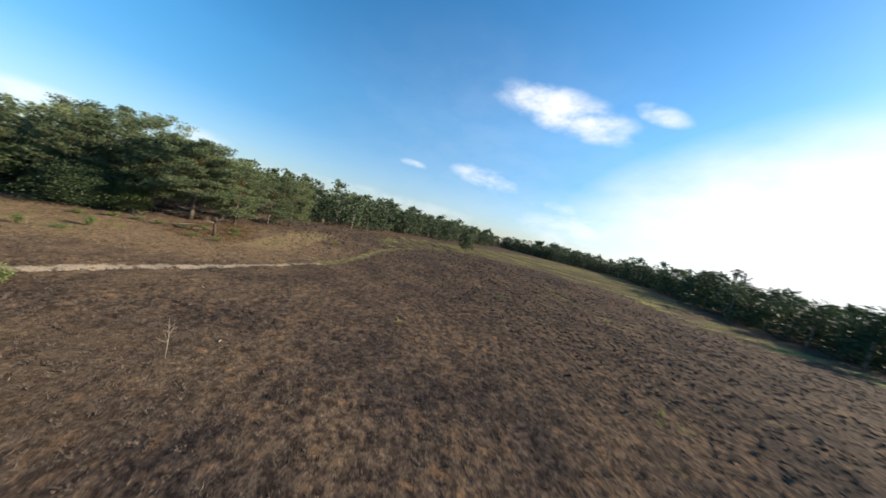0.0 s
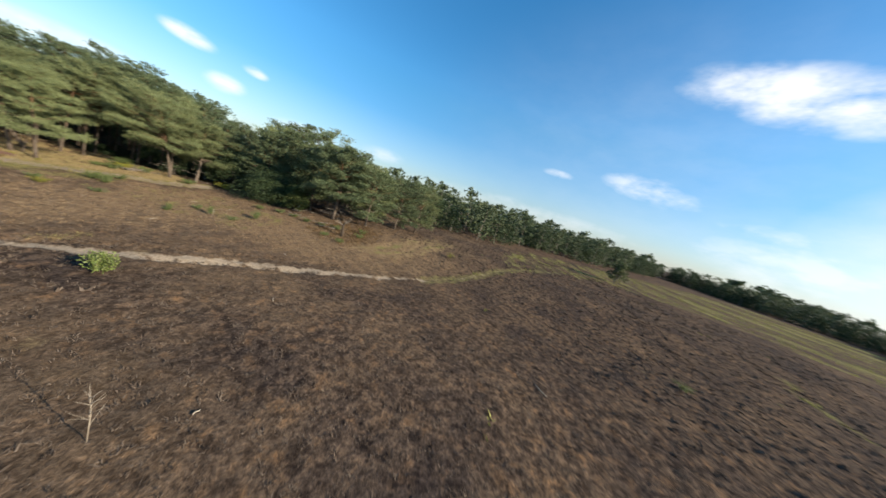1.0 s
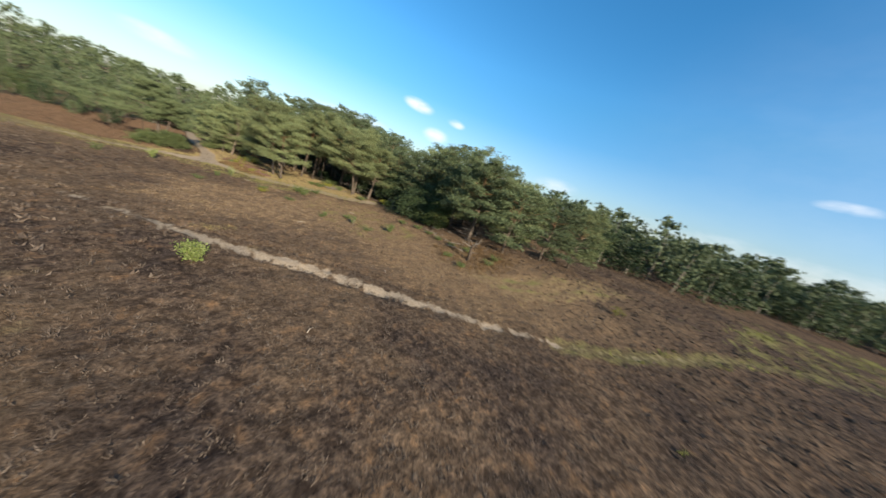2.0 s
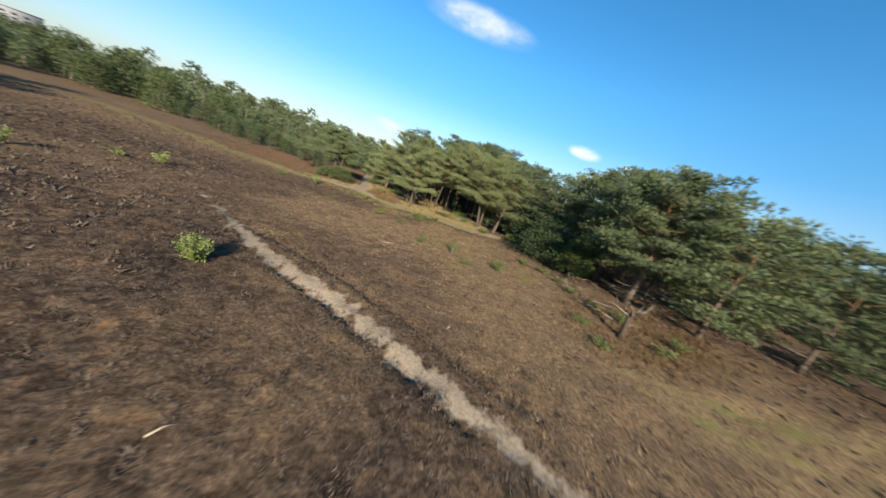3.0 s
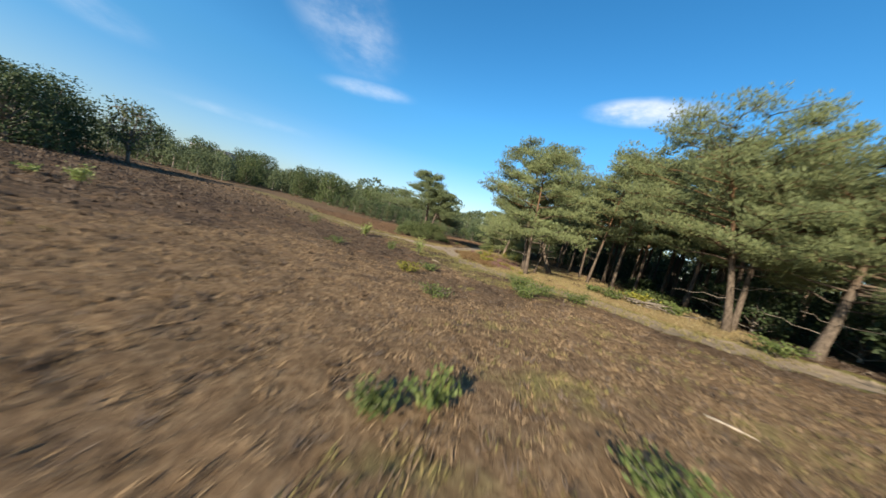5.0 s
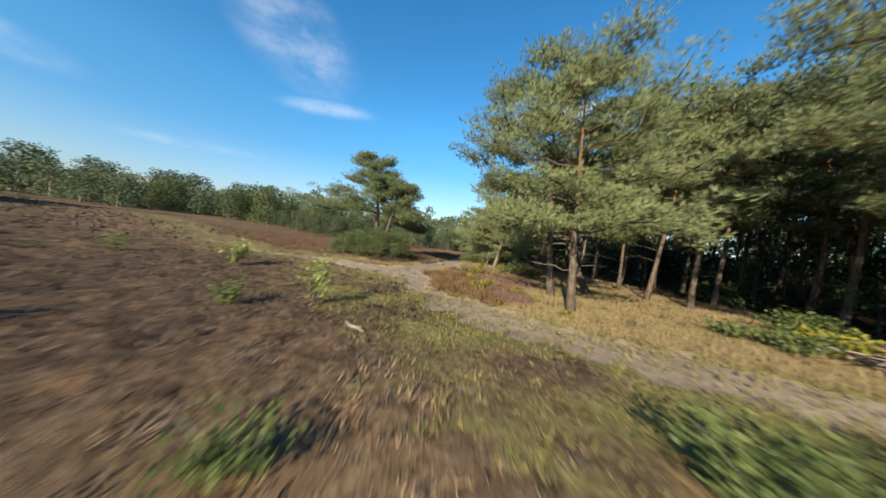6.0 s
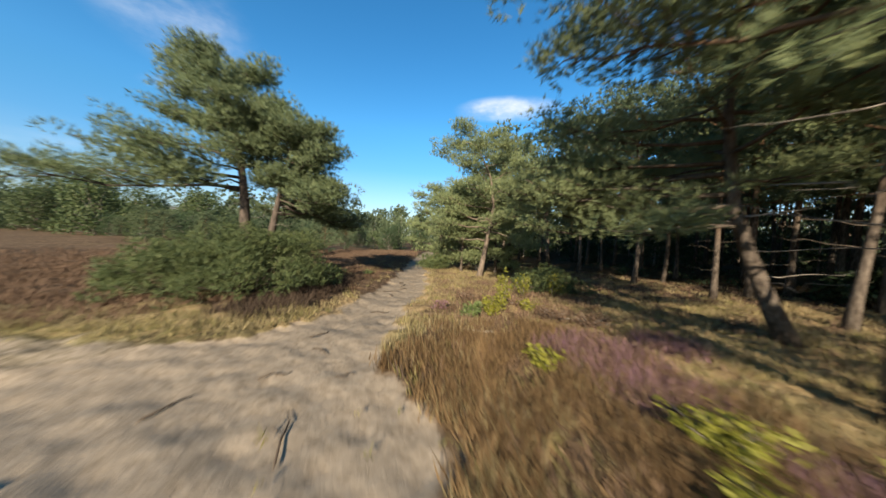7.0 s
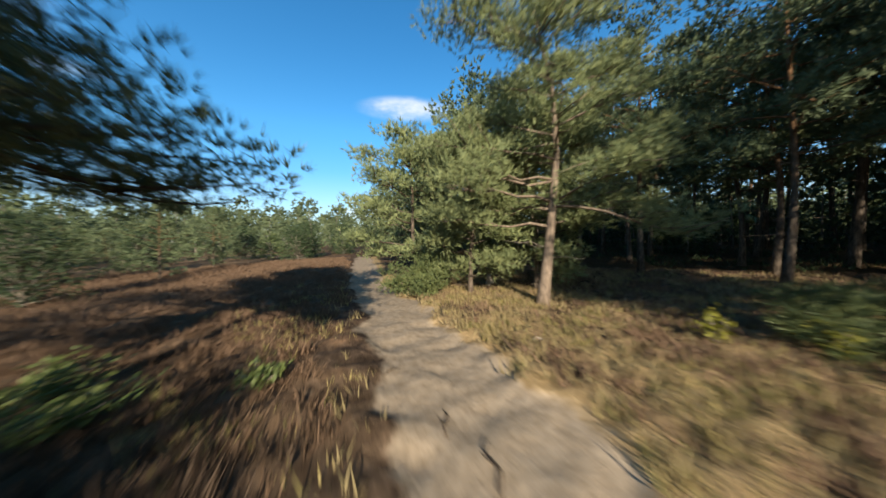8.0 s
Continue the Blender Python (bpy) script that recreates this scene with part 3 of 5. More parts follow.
idx = np.arange(nx * ny).reshape(ny, nx)
quads = np.stack([idx[:-1, :-1], idx[:-1, 1:], idx[1:, 1:], idx[1:, :-1]], -1).reshape(-1, 4)
ground = new("ground", tri_mesh("ground", np.stack([X, Y, Z], -1).reshape(-1, 3), quads, True))
ground.data.materials.append(GROUND)
for attr, keys in (("zone_a", ("sand", "green", "dry")), ("zone_b", ("purple", "litter", "pink")), ("zone_c", ("tan", "tan", "tan"))):
    layer = ground.data.color_attributes.new(attr, "FLOAT_COLOR", "POINT")
    rgba = np.ones((nx * ny, 4), np.float32)
    for i, key in enumerate(keys):
        rgba[:, i] = weights[key].ravel()
    layer.data.foreach_set("color", rgba.ravel())
tagged(ground, "brown mown heath with pale sandy paths", "ground", kind="structure")


# ---------------------------------------------------------------- trees
def clump(geo, rng, centre, radius, tufts, needles, size, flat=0.5, fat=0.14):
    """A cushion of needle tufts."""
    d = unit(rng.normal(size=(tufts, 3)))
    r = rng.uniform(0.35, 1.0, (tufts, 1)) ** 0.6
    pos = centre + d * r * radius * np.array([1, 1, flat])
    axis = unit(d * 0.7 + np.array([0, 0, 0.65]) + rng.normal(size=(tufts, 3)) * 0.3)
    root = np.repeat(pos, needles, 0)
    way_ = unit(np.repeat(axis, needles, 0) + rng.normal(size=(tufts * needles, 3)) * 0.55)
    length = size * rng.uniform(0.7, 1.3, (tufts * needles, 1))
    outward = np.repeat(d * np.array([1, 1, 0.6]) + np.array([0, 0, 0.45]), needles, 0)
    side = unit(np.cross(way_, outward + rng.normal(size=way_.shape) * 0.25)) * length * fat
    geo.blades(root, root + way_ * length, side)


def profile(u):
    return np.sin(math.pi * (0.2 + 0.65 * u))


def pine(name, at, rng, H, base, R, trunk_r, lean=(0, 0), limbs=15, tufts=42, needles=5, size=0.17, cl=(0.38, 0.62), subs=4,
         extra=(), dead=5, label="", group="", split=False, leaf=None, spread_bias=None, top=1.0, turn=0.0, bow=1.3, open_side=None, sides=5, fat=0.14, far=False, bark=None, path=None, cushion=0.36):
    """A Scots pine: bent tapered trunk, rising limbs, flat cushions of needles on their outer parts."""
    tree = thing(name, at, label or "Scots pine with grey-orange trunk and tufted crown", "tree", group, turn)
    wood, crown = Geo(), Geo()
    bend = rng.normal(size=(2,)) * 0.12
    k = np.linspace(0, 1, 10)
    tp = np.stack([lean[0] * k ** bow + bend[0] * np.sin(k * 5), lean[1] * k ** bow + bend[1] * np.sin(k * 4 + 1), k * (H - 0.4) - 0.15], 1)
    if path is not None:
        path = np.array(path, float)
        tp[:, 0], tp[:, 1] = np.interp(tp[:, 2], path[:, 2], path[:, 0]), np.interp(tp[:, 2], path[:, 2], path[:, 1])
    tr = trunk_r * (1.0 - 0.86 * k) * (1 + 0.35 * np.exp(-k * 22))
    wood.tube(tp, tr, 2 * sides)

    def on_trunk(z):
        return np.array([np.interp(z, tp[:, 2], tp[:, i]) for i in range(3)]), np.interp(z, tp[:, 2], tr)

    plans = []
    for i in range(limbs):
        u = ((i + rng.uniform(0.1, 0.9)) / limbs) ** 0.95
        az = i * 2.4 + rng.uniform(-0.5, 0.5)
        L = R * profile(u) * rng.uniform(0.72, 1.12)
        if spread_bias is not None:
            L *= 1 + 0.35 * math.cos(az - spread_bias)
        if open_side is not None and u < 0.6 and math.cos(az - radians(open_side)) > 0.7:
            az += math.pi * 0.8
        plans.append((base + (H * 0.96 - base) * u, az, L, 0.08 + 0.42 * u + rng.uniform(-0.1, 0.1), True))
    for z, az, L, rise in extra:
        plans.append((z, radians(az), L, rise + (rng.uniform(-0.12, 0.12) if path is not None else 0), True))
    for i in range(dead):
        plans.append((rng.uniform(0.35, 1.0) * base, rng.uniform(0, 6.28), rng.uniform(0.3, 0.55) * R, rng.uniform(-0.15, 0.2), False))
    for z, az, L, rise, leafy in plans:
        p0, r0 = on_trunk(z)
        out = np.array([math.cos(az), math.sin(az), 0])
        side = np.array([-out[1], out[0], 0])
        s = np.linspace(0, 1, 6)
        sway = rng.uniform(-0.18, 0.18)
        pts = p0 + np.outer(s * L, out) + np.outer(L * sway * s * s, side)
        pts[:, 2] += L * (rise * s + rng.uniform(-0.05, 0.12) * s * s)
        pts[1:] += rng.normal(size=(5, 3)) * 0.035 * L ** 0.5
        rad = min(r0 * 0.55, (0.014 + 0.011 * min(L, 3.4)) * (1.0 if leafy else 0.45)) * (1 - 0.85 * s)
        g = Geo() if split else wood
        if not far:
            g.tube(pts, rad, sides)
        if leafy:
            ends = []
            for j in range(int(subs * max(1.0, L / 2.8))):
                a = rng.uniform(0.35, 0.95)
                q0 = np.array([np.interp(a, s, pts[:, c]) for c in range(3)])
                sl = min(L, 3.2) * rng.uniform(0.18, 0.38)
                sgn = 1 if j % 2 else -1
                q1 = q0 + out * sl * 0.6 + side * sgn * sl * 0.8 + np.array([0, 0, sl * rng.uniform(0.05, 0.4)])
                g.tube([q0, (q0 + q1) / 2 + rng.normal(size=3) * 0.03, q1], [0.018, 0.013, 0.006], 4)
                ends += [q1, (q0 + q1) / 2]
            ends += [pts[-1], (pts[-1] + pts[-2]) / 2, pts[-2], (pts[-3] + pts[-2]) / 2] if subs else [pts[-1], pts[-2], pts[-3]]
            for e in ends:
                c = rng.uniform(*cl)
                clump(crown, rng, e + np.array([0, 0, 0.06]) + rng.normal(size=3) * 0.08, c, max(4, int(tufts * (c / cl[1]) ** 2)), needles, size, cushion, fat)
        elif len(plans) and rng.uniform() < 0.8:
            q0 = pts[3]
            g.tube([q0, q0 + (side * rng.choice([-1, 1]) + out) * L * 0.22], [0.012, 0.004], 4)
        if split:
            part("limb", g, (bark or BARK) if leafy else GREYBARK, tree, "" if leafy else "bare dead limb", True)
    for i in range(int(7 * top)):
        c = rng.uniform(*cl) * 0.9
        clump(crown, rng, tp[-1] + rng.normal(size=3) * np.array([0.3, 0.3, 0.28]) * R / 2.6, c, max(4, int(tufts * 0.8)), needles, size, 0.6, fat)
    part("trunk", wood, bark or BARK, tree, "", True)
    part("crown", crown, leaf or PINE, tree, "tufted grey-green needle crown")
    return tree


def broadleaf(name, at, rng, H, base, R, leaves=2600, size=0.16, blobs=16, mat=None, label="", group="", category="tree", bare=0.0, turn=0.0, flat=0.8, far=False, skirt=0.12):
    """A broad-leaved tree: forked trunk and a crown of loose leaves gathered in uneven masses."""
    tree = thing(name, at, label or "broad-leaved tree with loose green crown", category, group, turn)
    wood, crown = Geo(), Geo()
    tp = np.array([(0, 0, -0.15), (0.05, 0.02, base * 0.6), (0.0, 0.1, base + (H - base) * 0.4)])
    r0 = 0.035 * H ** 0.9
    wood.tube(tp, [r0, r0 * 0.8, r0 * 0.4], 8)
    per = leaves // blobs
    for i in range(blobs):
        a, u = i * 2.4 + rng.uniform(-0.4, 0.4), (i + 0.5) / blobs
        rr = R * (0.25 + 0.6 * math.sqrt(rng.uniform(0, 1))) * (1 - 0.55 * u)
        c = np.array([math.cos(a) * rr, math.sin(a) * rr, base + (H - base) * (skirt + (0.88 - skirt) * u)])
        p0 = np.array([0, 0, base * 0.7 + (H - base) * 0.35 * u])
        knee = (p0 + c) / 2 + rng.normal(size=3) * 0.12
        if not far:
            wood.tube([p0, knee, c], [r0 * 0.4, r0 * 0.22, 0.012], 5)
        br = R * rng.uniform(0.30, 0.48)
        n = int(per * (1 - bare))
        d = unit(rng.normal(size=(n, 3)))
        mid = c + d * (rng.uniform(0.15, 1.0, (n, 1)) ** 0.5) * br * np.array([1, 1, flat])
        if bare:
            for _ in range(10):
                e = c + unit(rng.normal(size=3)) * br * np.array([1, 1, 0.9]) * 1.1
                wood.tube([c, (c + e) / 2 + rng.normal(size=3) * 0.08, e], [0.03, 0.02, 0.008], 3)
        along = unit(rng.normal(size=(n, 3)) + np.array([0, 0, -0.3])) * size * rng.uniform(0.6, 1.2, (n, 1))
        across = unit(np.cross(along, rng.normal(size=(n, 3)))) * np.linalg.norm(along, axis=1, keepdims=True) * 0.55
        crown.leaves(mid, along, across)
    part("trunk", wood, GREYBARK, tree, "", True)
    part("crown", crown, mat or BROAD, tree)
    return tree


def shrub(name, at, rng, H, R, leaves=320, size=0.05, mat=None, label="", group="", stems=9, category="shrub"):
    """A low leafy shrub or sapling: thin stems from one root, leaves along them."""
    bush = thing(name, at, label, category, group)
    foliage = Geo()
    per = max(4, leaves // stems)
    for i in range(stems):
        a, w = i * 2.4 + rng.uniform(-0.3, 0.3), rng.uniform(0.25, 1.0)
        tip = np.array([math.cos(a) * R * w, math.sin(a) * R * w, H * rng.uniform(0.72, 1.0) * (1.05 - 0.35 * w)])
        kk = np.array([0.35 * tip[0], 0.35 * tip[1], 0.55 * tip[2]])
        wood = Geo()
        wood.tube([(0, 0, -0.05), kk, tip], [0.012, 0.008, 0.003], 4)
        part("stem", wood, GREYBARK, bush)
        s = rng.uniform(0.25, 1.05, (per, 1))
        mid = (1 - s) ** 2 * 0 + 2 * s * (1 - s) * kk + s * s * tip + rng.normal(size=(per, 3)) * np.array([R, R, H * 0.5]) * 0.17
        along = unit(rng.normal(size=(per, 3)) + np.array([math.cos(a), math.sin(a), 0.5])) * size * rng.uniform(0.6, 1.25, (per, 1))
        across = unit(np.cross(along, rng.normal(size=(per, 3)))) * np.linalg.norm(along, axis=1, keepdims=True) * 0.5
        mid[:, 2] = np.maximum(mid[:, 2], 0.03)
        foliage.leaves(mid, along, across)
    part("foliage", foliage, mat or SAPLING, bush)
    return bush


def spot(x, y):
    return (x, y, ground_z(x, y))


def seeded(k):
    return np.random.RandomState(k)


# ---------------------------------------------------------------- pines beside the path
EDGE = "pines at the edge of the wood"
FULL = dict(tufts=38, needles=9, size=0.135, fat=0.06, cl=(0.3, 0.6), subs=7, split=True, group=EDGE)
MIDD = dict(tufts=24, needles=7, size=0.165, fat=0.08, cl=(0.3, 0.62), subs=6, dead=3, group=EDGE)
pine("pine_tree", spot(3.45, 4.05), seeded(1), 7.4, 2.3, 2.7, 0.125, limbs=22, path=[(0, 0, -0.2), (-0.2, 0, 2.3), (-0.5, 0.1, 7.4)], extra=((2.5, 234, 2.0, 0.0), (3.2, 250, 2.0, 0.0), (2.6, 205, 2.9, -0.06), (2.5, -70, 2.8, -0.05), (2.6, -15, 3.0, -0.08), (3.0, 165, 2.6, 0.05)),
     label="Scots pine with straight grey trunk beside sandy path", **FULL)
pine("pine_tree", spot(3.1, 6.5), seeded(2), 8.7, 4.2, 2.9, 0.14, limbs=19, path=[(0, 0, -0.2), (-0.33, 0, 2.2), (-0.6, 0, 4.2), (-0.9, 0.1, 8.6)], extra=((4.4, 175, 3.6, 0.16), (5.0, 195, 3.4, 0.2), (5.8, 185, 2.9, 0.2), (4.2, 150, 3.0, 0.1)), label="leaning Scots pine with orange upper trunk", **FULL)
pine("pine_tree", spot(3.75, 6.75), seeded(3), 6.3, 3.2, 1.7, 0.06, (0.5, 0.3), limbs=9, label="slender young Scots pine with thin dark stem", **MIDD)
pine("pine_tree", spot(5.0, 9.1), seeded(4), 8.6, 2.8, 3.2, 0.15, limbs=22, path=[(0, 0, -0.2), (-0.65, 0, 1.0), (-1.1, 0, 1.9), (-1.4, 0, 2.8), (-1.6, 0, 4.5), (-1.5, 0, 8.4)], extra=((2.8, 152, 4.0, -0.02), (3.4, 158, 3.8, 0.03), (2.3, 148, 3.6, -0.03), (3.8, 146, 3.2, 0.05), (2.6, 135, 3.2, -0.02), (3.2, 140, 3.4, 0.0), (4.2, 160, 3.0, 0.05), (3.0, 168, 3.6, -0.04), (2.4, 140, 3.4, 0.02), (2.6, 165, 3.2, -0.02), (2.2, 195, 2.6, -0.05), (3.2, 120, 3.0, 0.0)), label="leaning Scots pine with dark trunk and long low limb", **FULL)
pine("pine_tree", spot(7.7, 10.4), seeded(5), 9.2, 3.4, 2.8, 0.11, (0.9, -0.2), limbs=24, label="slender Scots pine with crooked pale trunk", **MIDD)
pine("pine_tree", spot(9.4, 10.2), seeded(6), 10.2, 3.8, 2.9, 0.12, (0.4, 0.2), limbs=24, label="tall Scots pine with pale bare lower trunk", **MIDD)
pine("pine_tree", spot(14.4, 11.7), seeded(7), 10.4, 4.4, 3.4, 0.13, (-0.3, -0.3), limbs=24, label="tall Scots pine with high open crown", **MIDD)
pine("pine_tree", spot(12.3, 1.6), seeded(8), 8.6, 2.8, 4.5, 0.15, (-1.6, 0.8), limbs=36, extra=((3.6, 200, 3.6, 0.2), (4.4, 150, 4.4, 0.25), (4.2, -60, 3.4, 0.15), (3.4, -100, 3.0, -0.05)), label="many-limbed Scots pine with orange bent trunk", **FULL)
pine("pine_tree", spot(12.9, 2.6), seeded(9), 8.6, 2.6, 3.8, 0.13, (0.3, 0.8), limbs=32, label="Scots pine with pale trunk and spreading crown", **MIDD)
pine("pine_tree", spot(14.1, 0.2), seeded(10), 7.2, 1.9, 3.6, 0.19, (1.0, 0.7), limbs=32, extra=((2.6, -30, 4.2, -0.08), (2.8, -80, 3.4, -0.05), (3.0, 0, 4.4, -0.05), (3.4, 30, 4.0, 0.0)), label="thick leaning Scots pine with wide flat crown", **FULL)
pine("pine_tree", spot(14.5, 6.8), seeded(11), 9.4, 4.0, 3.2, 0.12, (-0.4, 0.2), limbs=14, label="tall Scots pine with narrow crown above bare trunk", **MIDD)
pine("pine_tree", spot(-0.35, 17.25), seeded(12), 6.9, 1.8, 2.3, 0.14, (0.9, 0.4), limbs=22, dead=4, bark=TANBARK, path=[(0, 0, -0.2), (0.3, 0.1, 1.6), (0.6, 0.25, 3.6), (0.35, 0.1, 5.0), (-0.3, -0.2, 6.2), (-0.8, -0.45, 7.2)], extra=((3.4, 172, 2.9, 0.04), (2.9, 150, 2.8, 0.0), (2.4, 190, 2.7, -0.05), (1.8, 165, 2.6, 0.0), (2.2, 125, 2.6, 0.0), (3.8, 140, 2.8, 0.08), (2.4, 8, 2.6, -0.08), (5.2, 185, 2.4, 0.35), (2.3, -48, 2.6, -0.12)),
     label="Scots pine with bare dead twigs on grey trunk", **FULL)
pine("pine_tree", spot(-2.4, 21.6), seeded(13), 5.2, 0.5, 2.3, 0.10, (-0.3, 0.2), limbs=22, label="bushy young pine with foliage down to the ground", **MIDD)
pine("pine_tree", spot(-0.6, 23.5), seeded(14), 6.4, 0.8, 2.6, 0.11, (0.2, 0.3), limbs=20, label="bushy young pine with foliage down to the ground", **MIDD)
pine("pine_tree", spot(-1.2, 19.3), seeded(18), 4.6, 0.3, 1.7, 0.08, (0.1, 0.2), limbs=22, label="bushy young pine with foliage down to the ground", **MIDD)
pine("pine_tree", spot(0.7, 19.0), seeded(19), 5.2, 0.4, 1.8, 0.08, (-0.2, 0.2), limbs=24, label="bushy young pine with foliage down to the ground", **MIDD)
pine("pine_tree", spot(1.8, 20.4), seeded(15), 7.0, 1.4, 2.5, 0.11, (-0.4, 0.2), limbs=18, label="dense Scots pine behind the path's edge", **MIDD)
pine("pine_tree", spot(8.2, 22.4), seeded(16), 7.6, 2.4, 2.7, 0.11, (-0.5, 0.3), limbs=16, label="dense Scots pine behind the path's edge", **MIDD)
pine("pine_tree", spot(10.8, 19.6), seeded(17), 8.6, 3.0, 2.8, 0.11, (-0.2, 0.3), limbs=16, label="dense Scots pine behind the path's edge", **MIDD)

# the lone pine on the heath, with its prostrate lower branches
LONE = dict(tufts=40, needles=9, size=0.13, fat=0.058, cl=(0.3, 0.58), subs=8, split=True, bark=SHADEBARK, leaf=PINE_LONE)
pine("pine_tree", spot(-7.9, 11.6), seeded(20), 6.7, 3.9, 1.6, 0.20, limbs=18, path=[(0, 0, -0.2), (-0.05, 0, 1.7), (-0.1, 0, 3.0), (-0.35, 0, 4.6), (-0.75, 0.1, 6.0), (-0.9, 0.1, 7.0)],
     extra=((2.9, 184, 6.4, 0.12), (3.3, 176, 4.8, 0.14), (3.3, 232, 2.3, -0.04), (3.5, 262, 1.9, 0.0), (3.1, 250, 1.7, -0.06), (3.9, 188, 3.4, 0.15), (3.0, 192, 5.2, 0.06), (4.6, 180, 2.2, 0.15), (5.0, 0, 1.7, 0.1)),
     label="lone wind-shaped Scots pine with long low limbs", **LONE)
LONE.update(tufts=36)
pine("pine_tree", spot(-7.4, 11.8), seeded(21), 5.0, 2.9, 1.4, 0.16, limbs=18, path=[(0, 0, -0.2), (0.05, 0, 1.2), (0.25, 0, 2.3), (0.5, 0.05, 3.6), (0.8, 0.1, 5.2)],
     extra=((2.7, 72, 4.0, -0.16), (2.8, 84, 3.8, -0.11), (2.7, 92, 3.8, -0.12), (2.7, 104, 3.8, -0.07), (2.9, 96, 4.2, -0.07), (3.1, 110, 4.2, -0.04), (3.3, 88, 3.5, -0.06), (2.8, 118, 4.4, -0.1), (2.6, 78, 3.5, -0.16),
            (3.6, 106, 3.6, -0.02), (3.9, 98, 3.2, 0.14), (4.2, 112, 3.2, 0.2), (3.8, 124, 3.6, 0.12), (4.5, 104, 2.6, 0.25), (2.9, -5, 1.8, -0.12), (3.1, 12, 1.7, -0.2), (2.8, -22, 1.9, -0.08), (3.3, 28, 1.5, -0.15), (2.7, 20, 1.6, -0.22)),
     label="second leaning stem of the lone pine", **LONE)


def prostrate_pine(at, rng, R, H, label, n=46, long=1.0):
    """Low pine brushwood, green down to the ground."""
    tree = thing("pine_shrub", at, label, "shrub")
    wood, crown = Geo(), Geo()
    for i in range(n):
        a, w = i * 2.4, math.sqrt((i + 0.5) / n)
        c = np.array([math.cos(a) * R * w * long, math.sin(a) * R * w, H * (1 - 0.75 * w ** 2.2) * rng.uniform(0.55, 1.0) + 0.1])
        wood.tube([(0, 0, 0.05), c * np.array([0.5, 0.5, 0.35]), c], [0.03, 0.02, 0.008], 4)
        for _ in range(3):
            clump(crown, rng, c + rng.normal(size=3) * np.array([0.22, 0.22, 0.18]), rng.uniform(0.24, 0.44), 48, 8, 0.11, 0.6, 0.06)
    part("stem", wood, BARK, tree)
    part("foliage", crown, SHRUBPINE, tree)
    return tree


prostrate_pine(spot(-7.05, 10.85), seeded(22), 1.7, 1.6, "low dense pine shrub at the lone pine's foot", 66, 1.0)
prostrate_pine(spot(-8.9, 10.3), seeded(23), 1.1, 1.2, "low dense pine shrub at the lone pine's foot", 30)


def bare_pole(at, rng):
    pole = thing("dead_sapling", at, "thin dark dead stem beside the lone pine", "dead plant")
    g = Geo()
    g.tube([(0, 0, -0.1), (0.02, 0, 1.4), (0.0, 0.03, 2.9)], [0.05, 0.045, 0.03], 6)
    part("stem", g, DARKBARK, pole)


bare_pole(spot(-9.3, 13.4), seeded(27))
prostrate_pine(spot(-2.75, 19.6), seeded(24), 0.75, 0.75, "small low pine shrub at the path's edge", 16)
prostrate_pine(spot(1.7, 13.5), seeded(25), 0.8, 0.6, "small low pine shrub in dry grass", 14)

# the pines above the brash, and the charred snag before them
SPRAWL = dict(FULL)
SPRAWL.update(dead=20, leaf=PINE_FAR, tufts=22, size=0.18, fat=0.14, cl=(0.36, 0.75))
pine("pine_tree", spot(18.8, -16.5), seeded(30), 8.8, 3.1, 3.9, 0.24, limbs=38, path=[(0, 0, -0.2), (-0.1, -0.2, 2.0), (-0.6, -0.6, 4.0), (-0.3, 0.1, 6.5), (0, 0.6, 10.6)],
     extra=((3.0, 200, 4.0, 0.0), (3.2, 150, 4.2, 0.02), (3.2, 240, 4.2, 0.05), (3.6, 100, 3.8, 0.05), (3.0, 280, 4.0, 0.05), (3.8, 180, 4.4, 0.1), (3.4, -40, 4.2, 0.1)),
     label="sprawling Scots pine with pale dead limbs below its crown", **SPRAWL)
for x, y, H, low, R, k in ((20.0, -9.2, 8.8, 1.6, 3.4, 131), (19.2, -12.7, 7.8, 1.4, 3.2, 132), (18.9, -5.3, 8.8, 1.2, 3.2, 133), (22.6, -14.8, 8.8, 1.0, 3.6, 134), (20.6, -20.6, 7.4, 0.7, 3.4, 135),
                           (23.6, -18.6, 7.8, 0.8, 3.6, 136), (25.2, -23.0, 7.4, 0.6, 3.6, 137), (28.8, -25.2, 7.2, 0.6, 3.6, 138), (23.4, -8.6, 10.8, 1.2, 3.6, 139), (22.2, -3.2, 10.2, 1.2, 3.4, 140),
                           (25.0, -4.5, 11.6, 1.4, 3.6, 141), (26.6, -8.4, 11.8, 1.4, 3.6, 142), (25.6, -0.6, 11.2, 1.4, 3.4, 143)):
    pine("pine_tree", spot(x, y), seeded(k), H, low, R, 0.15, (0.2, 0.2), limbs=30, label="dense Scots pine at the heath's edge, green almost to the ground", tufts=14, needles=5, size=0.22, fat=0.16, cl=(0.42, 0.85), subs=5, group=EDGE,
         leaf=PINE_FAR if k % 2 else PINE, dead=3)


